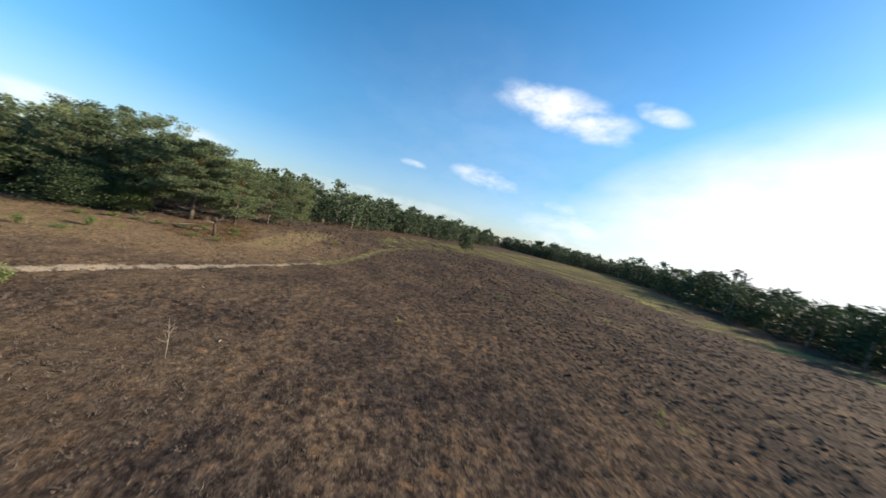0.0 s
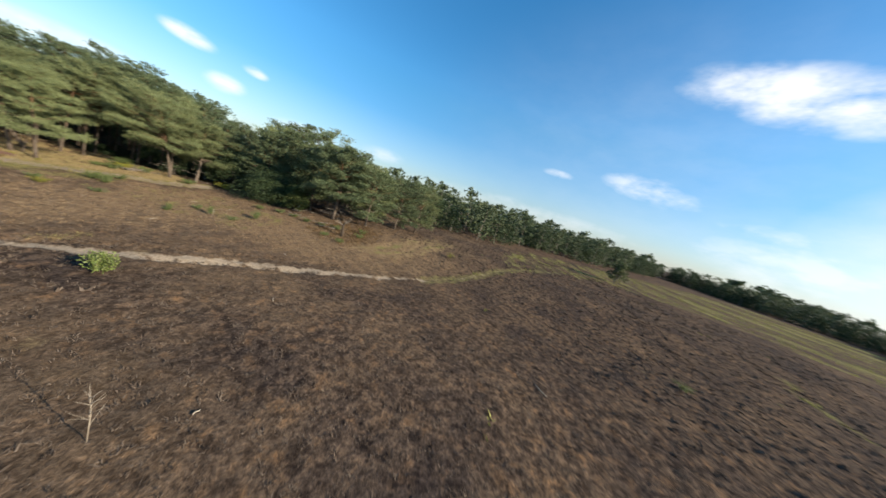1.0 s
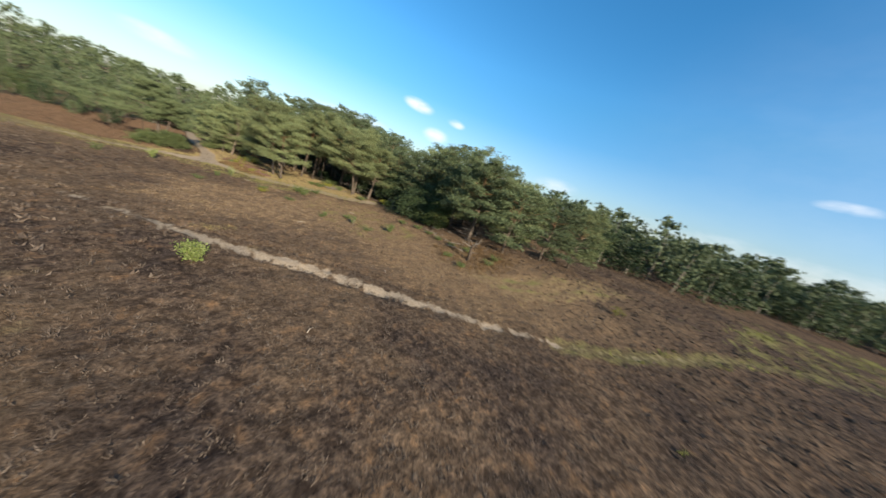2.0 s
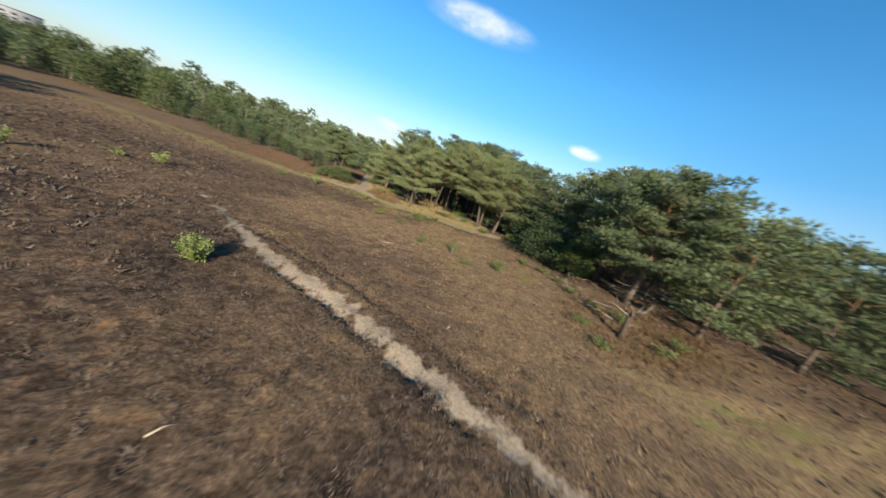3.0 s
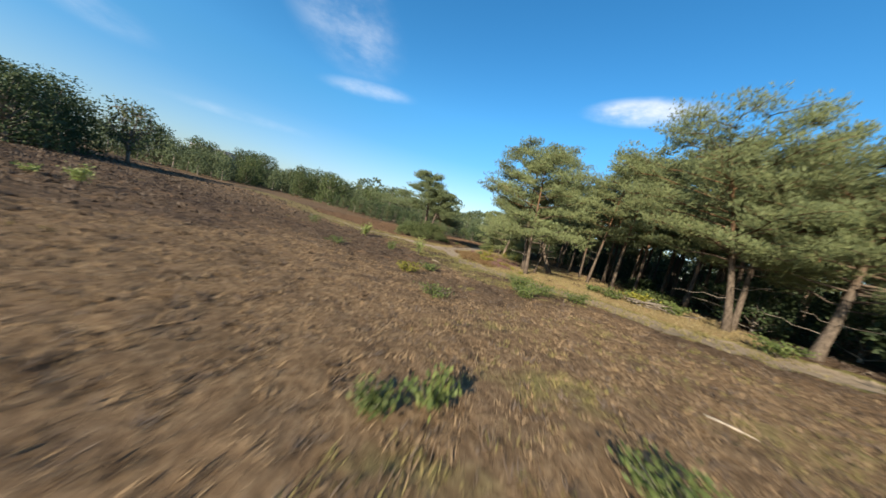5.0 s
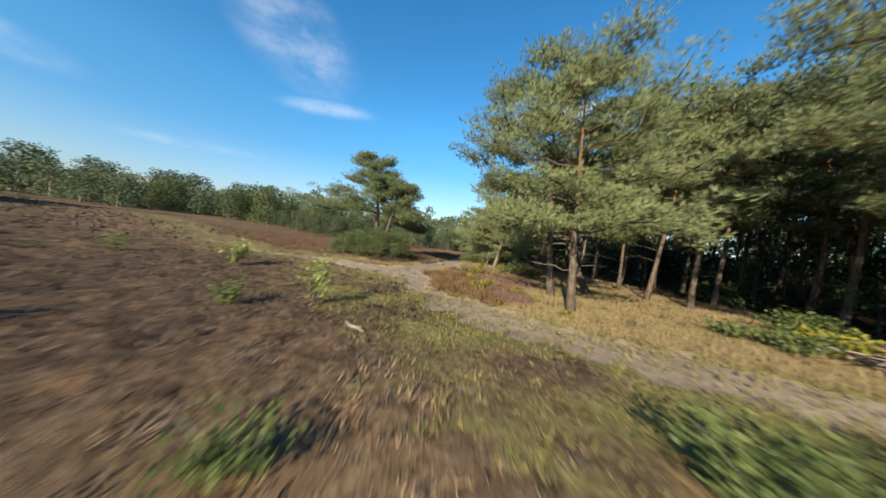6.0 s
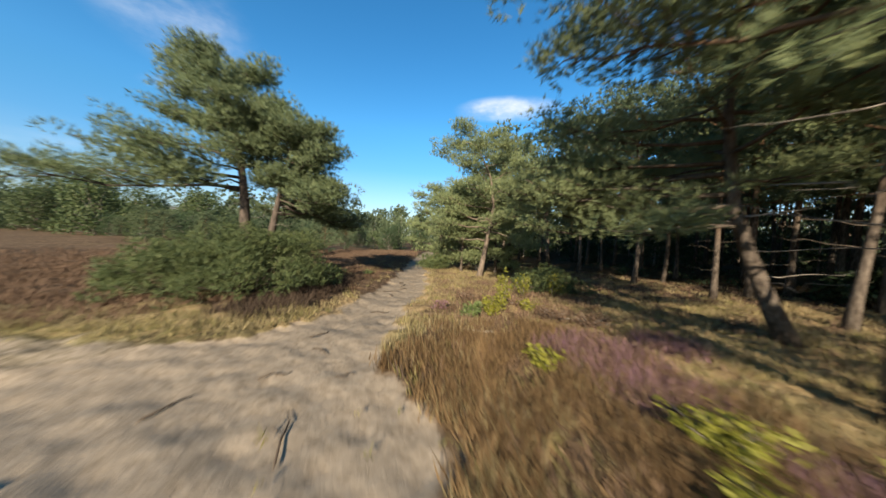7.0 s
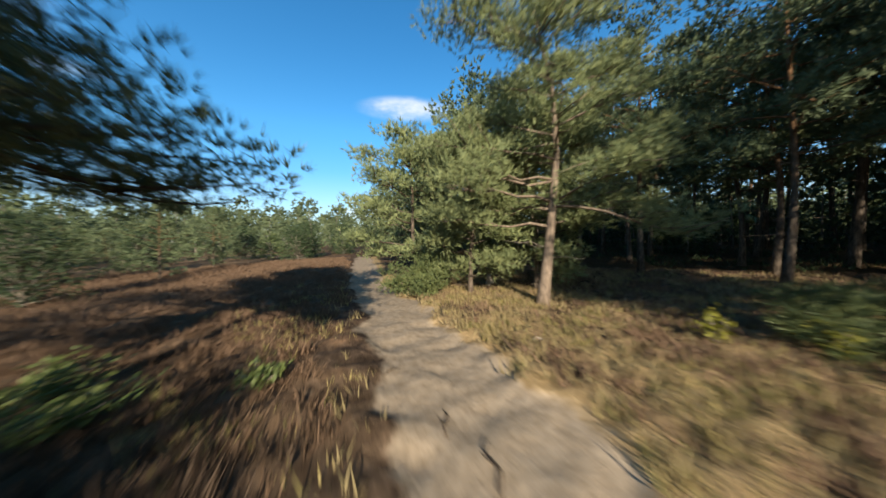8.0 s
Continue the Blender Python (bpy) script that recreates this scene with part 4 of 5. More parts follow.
def charred_snag(at, rng):
    """A dead tree: black trunk, pale forked limbs."""
    tree = thing("dead_tree", at, "charred dead tree with black trunk and bare pale limbs", "dead tree")
    g = Geo()
    g.tube([(0, 0, -0.15), (0.05, 0, 0.5), (0.0, 0.08, 1.1), (0.1, 0.05, 1.7)], [0.2, 0.15, 0.13, 0.10], 9)
    part("trunk", g, DARKWOOD, tree, "charred black trunk", True)
    for i, (az, L, rise) in enumerate(((80, 1.0, 0.9), (200, 0.9, 1.1), (150, 1.5, 0.25), (310, 0.8, 1.3), (20, 0.7, 0.7), (250, 1.0, 0.4))):
        a = radians(az)
        o = np.array([math.cos(a), math.sin(a), rise])
        p0 = np.array([0.08, 0.05, 1.1 + 0.1 * i])
        g = Geo()
        mid = p0 + o * L * 0.5 + rng.normal(size=3) * 0.1
        end = p0 + o * L + rng.normal(size=3) * 0.12
        g.tube([p0, mid, end], [0.045, 0.03, 0.008], 6)
        for _ in range(3):
            g.tube([mid, mid + unit(o + rng.normal(size=3) * 0.7) * L * 0.45], [0.016, 0.005], 4)
        part("limb", g, GREYBARK, tree, "bare pale limb", True)


charred_snag(spot(14.1, -21.1), seeded(28))


def snag_limbs(at, rng, n, reach, lo, hi, label):
    tree = thing("fallen_branches", at, label, "dead wood")
    for i in range(n):
        a = rng.uniform(0, 6.28)
        g = Geo()
        L = rng.uniform(lo, hi)
        p0 = np.array([rng.uniform(-1, 1) * reach[0], rng.uniform(-1, 1) * reach[1], rng.uniform(0.05, 0.3)])
        d = np.array([math.cos(a), math.sin(a), rng.uniform(-0.02, 0.16)])
        mid = p0 + d * L * 0.5 + rng.normal(size=3) * 0.12
        mid[2] = max(mid[2], 0.08)
        g.tube([p0, mid, p0 + d * L], [0.035, 0.025, 0.008], 6)
        g.tube([mid, mid + unit(rng.normal(size=3) * np.array([1, 1, 0.3]) + d) * L * 0.35], [0.016, 0.005], 5)
        part("branch", g, GREYBARK, tree)
    return tree


snag_limbs(spot(15.4, -18.8), seeded(31), 9, (1.0, 1.6), 0.7, 2.0, "grey dead branches lying in dark brash")
snag_limbs(spot(15.2, -15.0), seeded(35), 8, (0.9, 1.8), 0.6, 1.6, "grey dead branches lying in dark brash")
snag_limbs(spot(17.2, -12.4), seeded(36), 8, (1.0, 1.0), 0.8, 2.2, "grey dead branches below the round bush")
snag_limbs(spot(20.5, -14.5), seeded(37), 9, (2.0, 1.6), 1.0, 2.6, "pale fallen branches before the wood")
snag_limbs(spot(9.8, 3.2), seeded(38), 18, (1.5, 0.7), 0.8, 1.9, "heap of dry pale branches among the brambles")
# Shade is put into the first bush's dark leaves, sunlight into the second's.
broadleaf("round_bush", spot(16.9, -8.4), seeded(32), 3.7, 0.2, 3.7, leaves=26000, size=0.085, blobs=44, mat=DARKLEAF, label="large round bush at wood's edge, leaves darkened for shade", category="bush")
broadleaf("round_bush", spot(17.2, -11.8), seeded(39), 3.3, 0.2, 2.0, leaves=9000, size=0.085, blobs=26, mat=SUNLITLEAF, label="sunlit green bush beside the dark round bush", category="bush")
broadleaf("round_bush", spot(20.5, -5.2), seeded(33), 4.6, 0.4, 3.2, leaves=8000, size=0.14, blobs=22, mat=DARKLEAF, label="dark-leaved bush merging into the wood", category="bush")
broadleaf("round_bush", spot(17.6, -1.2), seeded(34), 5.2, 0.4, 2.8, leaves=7000, size=0.13, blobs=20, mat=DARKLEAF, label="broad dark green bush beneath the pines", category="bush")

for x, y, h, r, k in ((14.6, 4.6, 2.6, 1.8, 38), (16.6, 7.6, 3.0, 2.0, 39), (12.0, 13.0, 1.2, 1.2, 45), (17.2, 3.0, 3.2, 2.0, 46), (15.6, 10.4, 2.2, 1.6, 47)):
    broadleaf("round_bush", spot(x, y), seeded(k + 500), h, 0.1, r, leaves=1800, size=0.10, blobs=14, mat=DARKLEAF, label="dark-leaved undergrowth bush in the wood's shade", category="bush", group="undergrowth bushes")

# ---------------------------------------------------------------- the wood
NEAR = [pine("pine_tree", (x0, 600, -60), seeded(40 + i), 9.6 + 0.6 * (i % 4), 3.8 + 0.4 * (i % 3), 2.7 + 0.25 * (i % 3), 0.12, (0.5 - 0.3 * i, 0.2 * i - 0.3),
             limbs=16, tufts=7, needles=4, size=0.27, fat=0.22, cl=(0.4, 0.85), subs=3, dead=5, sides=4, leaf=SHADEPINE,
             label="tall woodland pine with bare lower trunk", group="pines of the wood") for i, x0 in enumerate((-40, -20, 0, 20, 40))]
BUSHY = [pine("pine_tree", (x0, 640, -60), seeded(60 + i), 8.6 + 0.8 * i, 0.7, 3.0, 0.14, (0.3, 0.1), limbs=28, tufts=8, needles=4, size=0.28, fat=0.26, cl=(0.5, 1.05), cushion=0.55, subs=3, dead=0, sides=4,
              leaf=PINE_FAR, label="woodland pine with crown down to the ground", group="pines of the wood") for i, x0 in enumerate((-20, 0, 20))]
FARP = [pine("pine_tree", (x0, 680, -60), seeded(70 + i), 10.5 + i, 0.5 + 0.4 * i, 3.4, 0.16, (0.4, 0.2), limbs=14, tufts=6, needles=3, size=0.62, fat=0.44, cl=(0.9, 1.5), cushion=0.65, subs=0, dead=0, sides=3, far=True,
             leaf=PINE_FAR, label="pine of the distant wood") for i, x0 in enumerate((-20, 0, 20))]
RIMP = [pine("pine_tree", (x0, 700, -60), seeded(75 + i), 10.5 + i, 0.5, 3.8, 0.16, (0.4, 0.2), limbs=9, tufts=8, needles=2, size=1.1, fat=0.5, cl=(1.2, 1.9), cushion=0.7, subs=0, dead=0, sides=3, far=True,
             leaf=PINE_FAR, label="pine of the distant wood") for i, x0 in enumerate((-20, 0))]
FARB = [broadleaf("broadleaf_tree", (x0, 720, -60), seeded(80 + i), 8.0 + i, 0.3, 3.8, leaves=1100, size=0.28, blobs=18, skirt=0.02, far=True, label="broad-leaved tree at the heath's border",
                  group="trees at the heath's border") for i, x0 in enumerate((-20, 0, 20))]
DARK = [broadleaf("oak_tree", (x0, 760, -60), seeded(85 + i), 9.0 + i, 0.3, 4.6, leaves=1500, size=0.30, blobs=26, skirt=0.02, far=True, mat=DARKLEAF, label="broad dark-leaved tree at the heath's border",
                  group="dark trees at the heath's border") for i, x0 in enumerate((-20, 0))]


OAK = [broadleaf("oak_tree", (x0, 800, -60), seeded(88 + i), 9.4 + i, 0.3, 4.4, leaves=4600, size=0.18, blobs=34, skirt=0.02, mat=DARKLEAF, label="broad dark-leaved tree at the heath's border",
                 group="dark trees at the heath's border") for i, x0 in enumerate((-20, 0))]


def place(tree, x, y, rng, scale=1.0, tall=1.0):
    s = scale * rng.uniform(0.86, 1.14)
    copy_thing(tree, pose(x, y, ground_z(x, y) - 0.03, 0, 0, rng.uniform(0, 360)) @ Matrix.Diagonal((s, s, s * tall * rng.uniform(0.92, 1.08), 1)))


far_leaf, far_dark, far_wood = Geo(), Geo(), Geo()
DONOR = {}


def far_place(tree, x, y, rng, scale=1.0):
    """The same tree, joined into the distant woods."""
    s = scale * rng.uniform(0.82, 1.18)
    a = rng.uniform(0, 6.283)
    turn = np.array([[math.cos(a), -math.sin(a), 0], [math.sin(a), math.cos(a), 0], [0, 0, rng.uniform(0.9, 1.1)]]) * s
    for child in tree.children:
        if child.name not in DONOR:
            me = child.data
            v = np.empty(len(me.vertices) * 3)
            me.vertices.foreach_get("co", v)
            f = np.empty(len(me.loops), int)
            me.loops.foreach_get("vertex_index", f)
            DONOR[child.name] = (v.reshape(-1, 3), f.reshape(-1, 3))
        v, f = DONOR[child.name]
        (far_wood if child.name.startswith("trunk") else far_dark if tree in DARK else far_leaf).add(v @ turn.T + np.array([x, y, ground_z(x, y) - 0.05]), f)


def fill(poly, gap, rng, choose, taken, limit=400):
    """Trees set irregularly over a piece of the plan, no two nearer than gap."""
    xs, ys = [p[0] for p in poly], [p[1] for p in poly]
    placed = 0
    for _ in range(limit * 14):
        x, y = rng.uniform(min(xs), max(xs)), rng.uniform(min(ys), max(ys))
        if not in_poly(np.array([x]), np.array([y]), poly)[0]:
            continue
        if any((x - a) ** 2 + (y - b) ** 2 < gap * gap for a, b in taken):
            continue
        taken.append((x, y))
        choose(x, y)
        placed += 1
        if placed >= limit:
            break


taken = [(25, -4.5), (26.6, -8.4), (25.6, -0.6), (18.8, -16.5), (20, -9.2), (19.2, -12.7), (18.9, -5.3), (22.6, -14.8), (20.6, -20.6), (23.6, -18.6), (25.2, -23), (28.8, -25.2), (23.4, -8.6), (22.2, -3.2), (3.4, 4), (3.1, 6.5), (4.3, 9), (7.7, 10.4), (9.4, 10.2), (14.4, 11.7), (12.3, 1.6), (12.9, 2.6), (14.1, 0.2), (14.5, 6.8), (-0.45, 17.8), (-2.4, 21.6), (-0.6, 23.5), (1.8, 20.4), (8.2, 22.4), (10.8, 19.6),
         (16.9, -8.4), (20.5, -5.2), (17.6, -1.2)]
rw = seeded(90)
fill([(17, 10), (17.5, 4.5), (19, 2), (30, -1), (32, 26), (20, 36), (4, 38), (2, 27), (7, 24), (12, 19), (15, 15)], 2.5, rw, lambda x, y: place(NEAR[rw.randint(5)], x, y, rw, 0.74 + 0.28 * float(smooth(10, 18, y + 0.1 * x))), taken, 95)
fill([(-1.5, 25), (2, 24), (5, 40), (-4, 46), (-3.2, 32)], 2.6, rw, lambda x, y: place(BUSHY[rw.randint(3)], x, y, rw, 0.62), taken, 20)
fill([(21, -3.5), (23, -8), (28, -11), (38, -17), (46, -22), (50, -20), (34, -6), (24, 0)], 2.9, rw, lambda x, y: place(BUSHY[rw.randint(3)], x, y, rw, 0.84), taken, 50)
TALL = [pine("pine_tree", (x0, 660, -60), seeded(50 + i), 10.5 + i, 3.8, 2.9, 0.13, (0.3 - 0.5 * i, 0.2), limbs=26, tufts=16, needles=6, size=0.19, fat=0.13, cl=(0.36, 0.72), subs=5, leaf=SHADEPINE,
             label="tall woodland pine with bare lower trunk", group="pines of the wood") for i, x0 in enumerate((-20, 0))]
for x, y, k in ((16.4, 12.4, 1.0), (13.6, 9.2, 0.95), (18.2, 8.2, 0.85), (20.4, 11.4, 0.9), (14.2, 15.4, 1.08), (22.0, 6.0, 0.72), (12.2, 17.2, 1.0), (17.4, 15.4, 1.0), (11.4, 12.4, 0.95), (9.4, 14.2, 0.95), (11.6, 14.9, 0.95), (7.4, 13.4, 0.85), (8.8, 17.6, 0.95), (6.6, 16.4, 0.85), (5.6, 19.6, 0.85)):
    taken.append((x, y))
    place(TALL[int(x) % 2], x, y, rw, k * 0.95)
# young growth that closes the depth of the wood
YOUNG = [(16, 20), (20, 12), (24, 4), (33, 2), (46, 0), (52, 40), (24, 56), (6, 50), (4, 36), (8, 28)]
fill(YOUNG, 2.0, rw, lambda x, y: far_place(FARP[rw.randint(3)] if rw.uniform() < 0.6 else DARK[rw.randint(2)], x, y, rw, 0.45), taken, 160)
fill([(16, 26), (26, 20), (40, 10), (52, 40), (24, 56), (4, 50), (4, 40)], 2.6, rw, lambda x, y: far_place(FARP[rw.randint(3)], x, y, rw, 0.8), taken, 60)
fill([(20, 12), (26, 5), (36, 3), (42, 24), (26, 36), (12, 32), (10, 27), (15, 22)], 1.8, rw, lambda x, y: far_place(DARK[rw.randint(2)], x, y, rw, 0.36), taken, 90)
fill([(30, -1), (50, -20), (75, 30), (50, 60), (6, 70), (4, 38), (20, 38), (34, 26)], 4.2, rw, lambda x, y: far_place(FARP[rw.randint(3)], x, y, rw, 0.85), taken, 70)
fill([(46, -22), (52, -30), (47, -34), (56, -38), (74, -46), (95, -74), (150, -118), (215, -165), (250, -150), (110, -45), (72, -5), (50, -20)], 3.6, rw,
     lambda x, y: far_place(FARP[rw.randint(3)] if rw.uniform() < 0.7 else DARK[rw.randint(2)], x, y, rw, 0.76), taken, 330)
# the dark wood across the southern heath
fill([(8, -121), (20, -124), (48, -150), (125, -215), (210, -165), (230, -190), (140, -245), (50, -180), (10, -150), (-60, -150), (-120, -130), (-120, -105), (-60, -120), (-10, -124)], 3.9, rw,
     lambda x, y: far_place(DARK[rw.randint(2)] if rw.uniform() < 0.7 else FARP[rw.randint(3)], x, y, rw, 0.98), taken, 290)
# trees bordering the western and northern heath
fill([(-42, -3.5), (-39.5, -7), (-48, -20), (-56, -18), (-52, -4)], 3.4, rw, lambda x, y: place(OAK[rw.randint(2)], x, y, rw, 0.72), taken, 15)
fill([(-54, -4), (-54, -10), (-58, -26), (-80, -30), (-85, -4), (-72, 0), (-60, -4)], 4.6, rw, lambda x, y: far_place(DARK[rw.randint(2)], x, y, rw, 0.85), taken, 46)
ROUND = [broadleaf("broadleaf_tree", (x0, 840, -60), seeded(91 + i), 10.0, 0.6, 5.0, leaves=4200, size=0.24, blobs=36, skirt=0.02, label="broad-leaved tree with round green crown at the heath's border",
                   group="trees at the heath's border") for i, x0 in enumerate((-20, 0))]
for x, y, k in ((-85, 40, 1.12), (-78, 50, 0.92), (-56, 42, 0.9), (-83, 28, 1.0), (-72, 34, 0.86), (-57, 37, 0.72), (-43, 33, 0.68), (-92, 50, 1.1), (-68, 46, 0.85), (-90, 22, 0.9), (-50, 44, 0.8), (-47, -1.5, 0.6), (-64, 28, 0.55), (-38, 41, 0.7)):
    taken.append((x, y))
    place(ROUND[int(abs(x)) % 2], x, y, rw, k * 0.96)
fill([(-66, 16), (-58, 24), (-66, 32), (-52, 36), (-60, 48), (-60, 66), (-85, 90), (-110, 60), (-100, 10)], 4.0, rw, lambda x, y: far_place(FARB[rw.randint(3)], x, y, rw, 0.5 + 0.003 * math.hypot(x, y)), taken, 70)
fill([(-46, 42), (-34, 44), (-24, 48), (-14, 47), (-5, 52), (-2, 70), (-20, 90), (-50, 80), (-64, 66)], 4.0, rw,
     lambda x, y: far_place(FARB[rw.randint(3)] if rw.uniform() < 0.5 else FARP[rw.randint(3)], x, y, rw, 0.55), taken, 90)
fill([(-60, 66), (-50, 80), (-20, 90), (20, 70), (40, 120), (-80, 170), (-130, 120), (-85, 90)], 6.5, rw, lambda x, y: far_place(FARP[rw.randint(3)], x, y, rw, 0.85), taken, 120)
fill([(-400, 60), (-250, 300), (100, 420), (350, 200), (420, -100), (300, -330), (0, -420), (-300, -300), (-420, -60), (-240, -60), (-200, -200), (0, -300), (200, -230), (260, -60), (200, 120), (60, 240), (-160, 200)], 9, rw,
     lambda x, y: far_place(RIMP[rw.randint(2)], x, y, rw, 1.2), taken, 280)
fill([(-11, 21.5), (-14, 20), (-26, 24), (-40, 32), (-40, 40), (-16, 40), (-5.5, 46), (-6, 36), (-10.5, 34)], 2.6, rw,
     lambda x, y: place((FARB + OAK + OAK + BUSHY)[rw.randint(10)], x, y, rw, rw.uniform(0.16, 0.30) + 0.006 * (y - 20)), taken, 60)
broadleaf("broadleaf_tree", spot(-47, 3.2), seeded(95), 7.8, 1.8, 3.6, leaves=2600, size=0.2, blobs=18, bare=0.5, label="thin-crowned tree with bare twigs showing")
broadleaf("broadleaf_tree", spot(54.7, -67.4), seeded(96), 5.4, 0.6, 2.3, leaves=1800, size=0.2, blobs=14, bare=0.2, label="small solitary tree on the open heath")
for donor in ROUND + TALL + NEAR + BUSHY + FARP + RIMP + FARB + DARK + OAK:
    for o in (*donor.children_recursive, donor):
        bpy.data.objects.remove(o)
n_leaf, n_dark = sum(len(f) for f in far_leaf.f), sum(len(f) for f in far_dark.f)
far_leaf.add(np.concatenate(far_dark.v), np.concatenate(far_dark.f))
far_leaf.add(np.concatenate(far_wood.v), np.concatenate(far_wood.f))
woods = new("distant_woods", far_leaf.mesh("distant_woods"))
woods.data.materials.append(PINE_FAR)
woods.data.materials.append(DARKLEAF)
woods.data.materials.append(GREYBARK)
slot = np.zeros(len(woods.data.polygons), np.int32)
slot[n_leaf:] = 1
slot[n_leaf + n_dark:] = 2
woods.data.polygons.foreach_set("material_index", slot)
tagged(woods, "distant pine and oak woods around the heath", "woods", kind="stuff")

# ---------------------------------------------------------------- low plants
SAP = "leafy saplings on the heath"
shrub("sapling_bush", spot(-5.8, -21.8), seeded(100), 1.0, 0.6, 1300, 0.058, SAPLING, "yellow-green leafy sapling beside sandy trail", SAP, 14)
for x, y, h, r, n in ((-15.5, -8.6, 1.0, 0.6, 300), (-19.4, -13.3, 1.0, 0.55, 260), (-17.5, -9.5, 0.5, 0.5, 120), (-8.0, 2.4, 0.95, 0.5, 380)):
    shrub("sapling_bush", spot(x, y), seeded(int(x * 7 + 300)), h, r, n, 0.07, SAPLING, "pale yellow-green sapling on brown heath", SAP)
shrub("sapling_bush", spot(-2.2, -0.1), seeded(104), 1.05, 0.42, 320, 0.055, SAPLING, "pale-leaved sapling with twigs beside the lawn", SAP, 10)
LOW = "low green shrubs in the heath"
for x, y, h, r, n, m in ((9.15, -14.3, 0.95, 0.55, 620, GREENSHRUB), (-0.35, 10.35, 0.95, 0.24, 260, YELLOWLEAF), (-1.15, 9.65, 0.4, 0.3, 220, GREENSHRUB), (6.1, -11.0, 0.5, 0.45, 300, GREENSHRUB), (5.9, -12.7, 0.85, 0.35, 380, GREENSHRUB), (3.8, -11.1, 0.5, 0.35, 220, GREENSHRUB),
                         (3.3, -11.6, 0.35, 0.4, 180, GREENSHRUB), (1.8, -6.8, 0.4, 0.6, 260, GREENSHRUB), (4.1, -3.4, 0.6, 0.55, 380, GREENSHRUB), (6.0, -1.6, 0.6, 0.6, 380, GREENSHRUB),
                         (3.7, -2.5, 0.75, 0.75, 700, GREENSHRUB), (4.6, -2.1, 0.6, 0.6, 420, GREENSHRUB), (0.1, -3.6, 0.4, 0.5, 260, GREENSHRUB), (-0.2, -4.9, 0.45, 0.55, 300, YELLOWLEAF),
                         (-3.4, -1.1, 0.5, 0.4, 200, GREENSHRUB), (-5.0, -3.6, 0.35, 0.6, 220, GREENSHRUB), (6.5, -14.5, 0.35, 0.7, 260, GREENSHRUB),
                         (-7.1, 15.2, 0.4, 0.6, 260, GREENSHRUB), (-6.5, 14.6, 0.35, 0.5, 220, GREENSHRUB), (-7.6, 14.4, 0.4, 0.6, 240, GREENSHRUB), (-5.2, 14.9, 0.25, 0.3, 120, GREENSHRUB), (-11.2, 0.6, 0.7, 0.6, 240, GREENSHRUB), (6.3, -53.2, 0.5, 0.8, 300, GREENSHRUB), (19.5, -33.2, 0.9, 0.7, 240, YELLOWLEAF)):
    shrub("low_shrub", spot(x, y), seeded(int(abs(x * 31 + y * 17)) + 110), h, r, int(n * 1.8), 0.04, m, "low green shrub among brown heather", LOW)
for i, (x, y, h, r) in enumerate(((14.2, -12.4, 0.5, 0.7), (14.6, -14.2, 0.45, 0.6), (14.4, -16.0, 0.5, 0.7), (14.9, -17.8, 0.5, 0.6), (15.6, -19.4, 0.6, 0.7), (12.2, -20.2, 0.4, 0.6), (11.6, -22.4, 0.4, 0.7), (15.4, -22.6, 0.6, 0.8), (13.2, -10.6, 0.5, 0.6), (17.0, -22.0, 0.7, 0.8))):
    shrub("low_shrub", spot(x, y), seeded(600 + i), h, r, 300, 0.06, GREENSHRUB, "dark green low shrub in the brash beside the wood", "low shrubs in the brash", 8)
for i, (x, y, h, r) in enumerate(((0.7, 9.75, 0.4, 0.55), (1.25, 9.35, 0.36, 0.5), (0.1, 10.9, 0.3, 0.35), (-1.85, 10.05, 0.26, 0.25), (-1.2, 11.2, 0.28, 0.35))):
    shrub("heather_bush", spot(x, y), seeded(640 + i), h, r, 700, 0.028, PURPLE if i == 3 else FADED, "faded purple heather bush in dry grass", "heather bushes by the path", 12)
BRAM = "yellow-green brambles by the wood"
for x, y, h, r, n in ((8.2, 3.6, 0.6, 0.9, 620), (9.6, 4.4, 0.7, 1.0, 680), (11.0, 3.6, 0.7, 0.9, 600), (12.5, -0.9, 0.6, 0.8, 420), (10.4, 6.4, 0.8, 1.1, 700), (11.8, 8.2, 0.8, 1.0, 600), (7.4, 4.3, 0.4, 0.7, 360), (15.3, -2.8, 0.9, 1.1, 560)):
    shrub("bramble", spot(x, y), seeded(int(x * 13 + y) + 200), h, r, n, 0.075, GREENSHRUB if int(x * 10) % 3 else YELLOWLEAF, "yellowing bramble bush at the wood's edge", BRAM, 13)
for x, y, h, r, n in ((0.7, 5.9, 0.45, 0.45, 300), (1.75, 5.4, 0.3, 0.35, 160), (2.4, 4.9, 0.25, 0.35, 140), (-0.3, 7.4, 0.35, 0.3, 180), (0.35, 5.2, 0.4, 0.4, 220), (0.3, 14.4, 0.5, 0.25, 140),
                      (0.6, 12.2, 0.8, 0.28, 220), (1.7, 12.8, 0.8, 0.3, 200), (1.4, 14.0, 0.7, 0.25, 150), (0.3, 10.6, 0.35, 0.3, 150), (3.2, 3.2, 0.2, 0.25, 100), (0.9, 13.6, 0.5, 0.28, 140), (-0.7, 9.95, 0.5, 0.3, 320)):
    shrub("yellow_sapling", spot(x, y), seeded(int(x * 19 + y * 3) + 260), h, r, int(n * 1.5), 0.042, YELLOWLEAF, "bright yellow-green sapling among heather", "yellow saplings in the heather", 8)


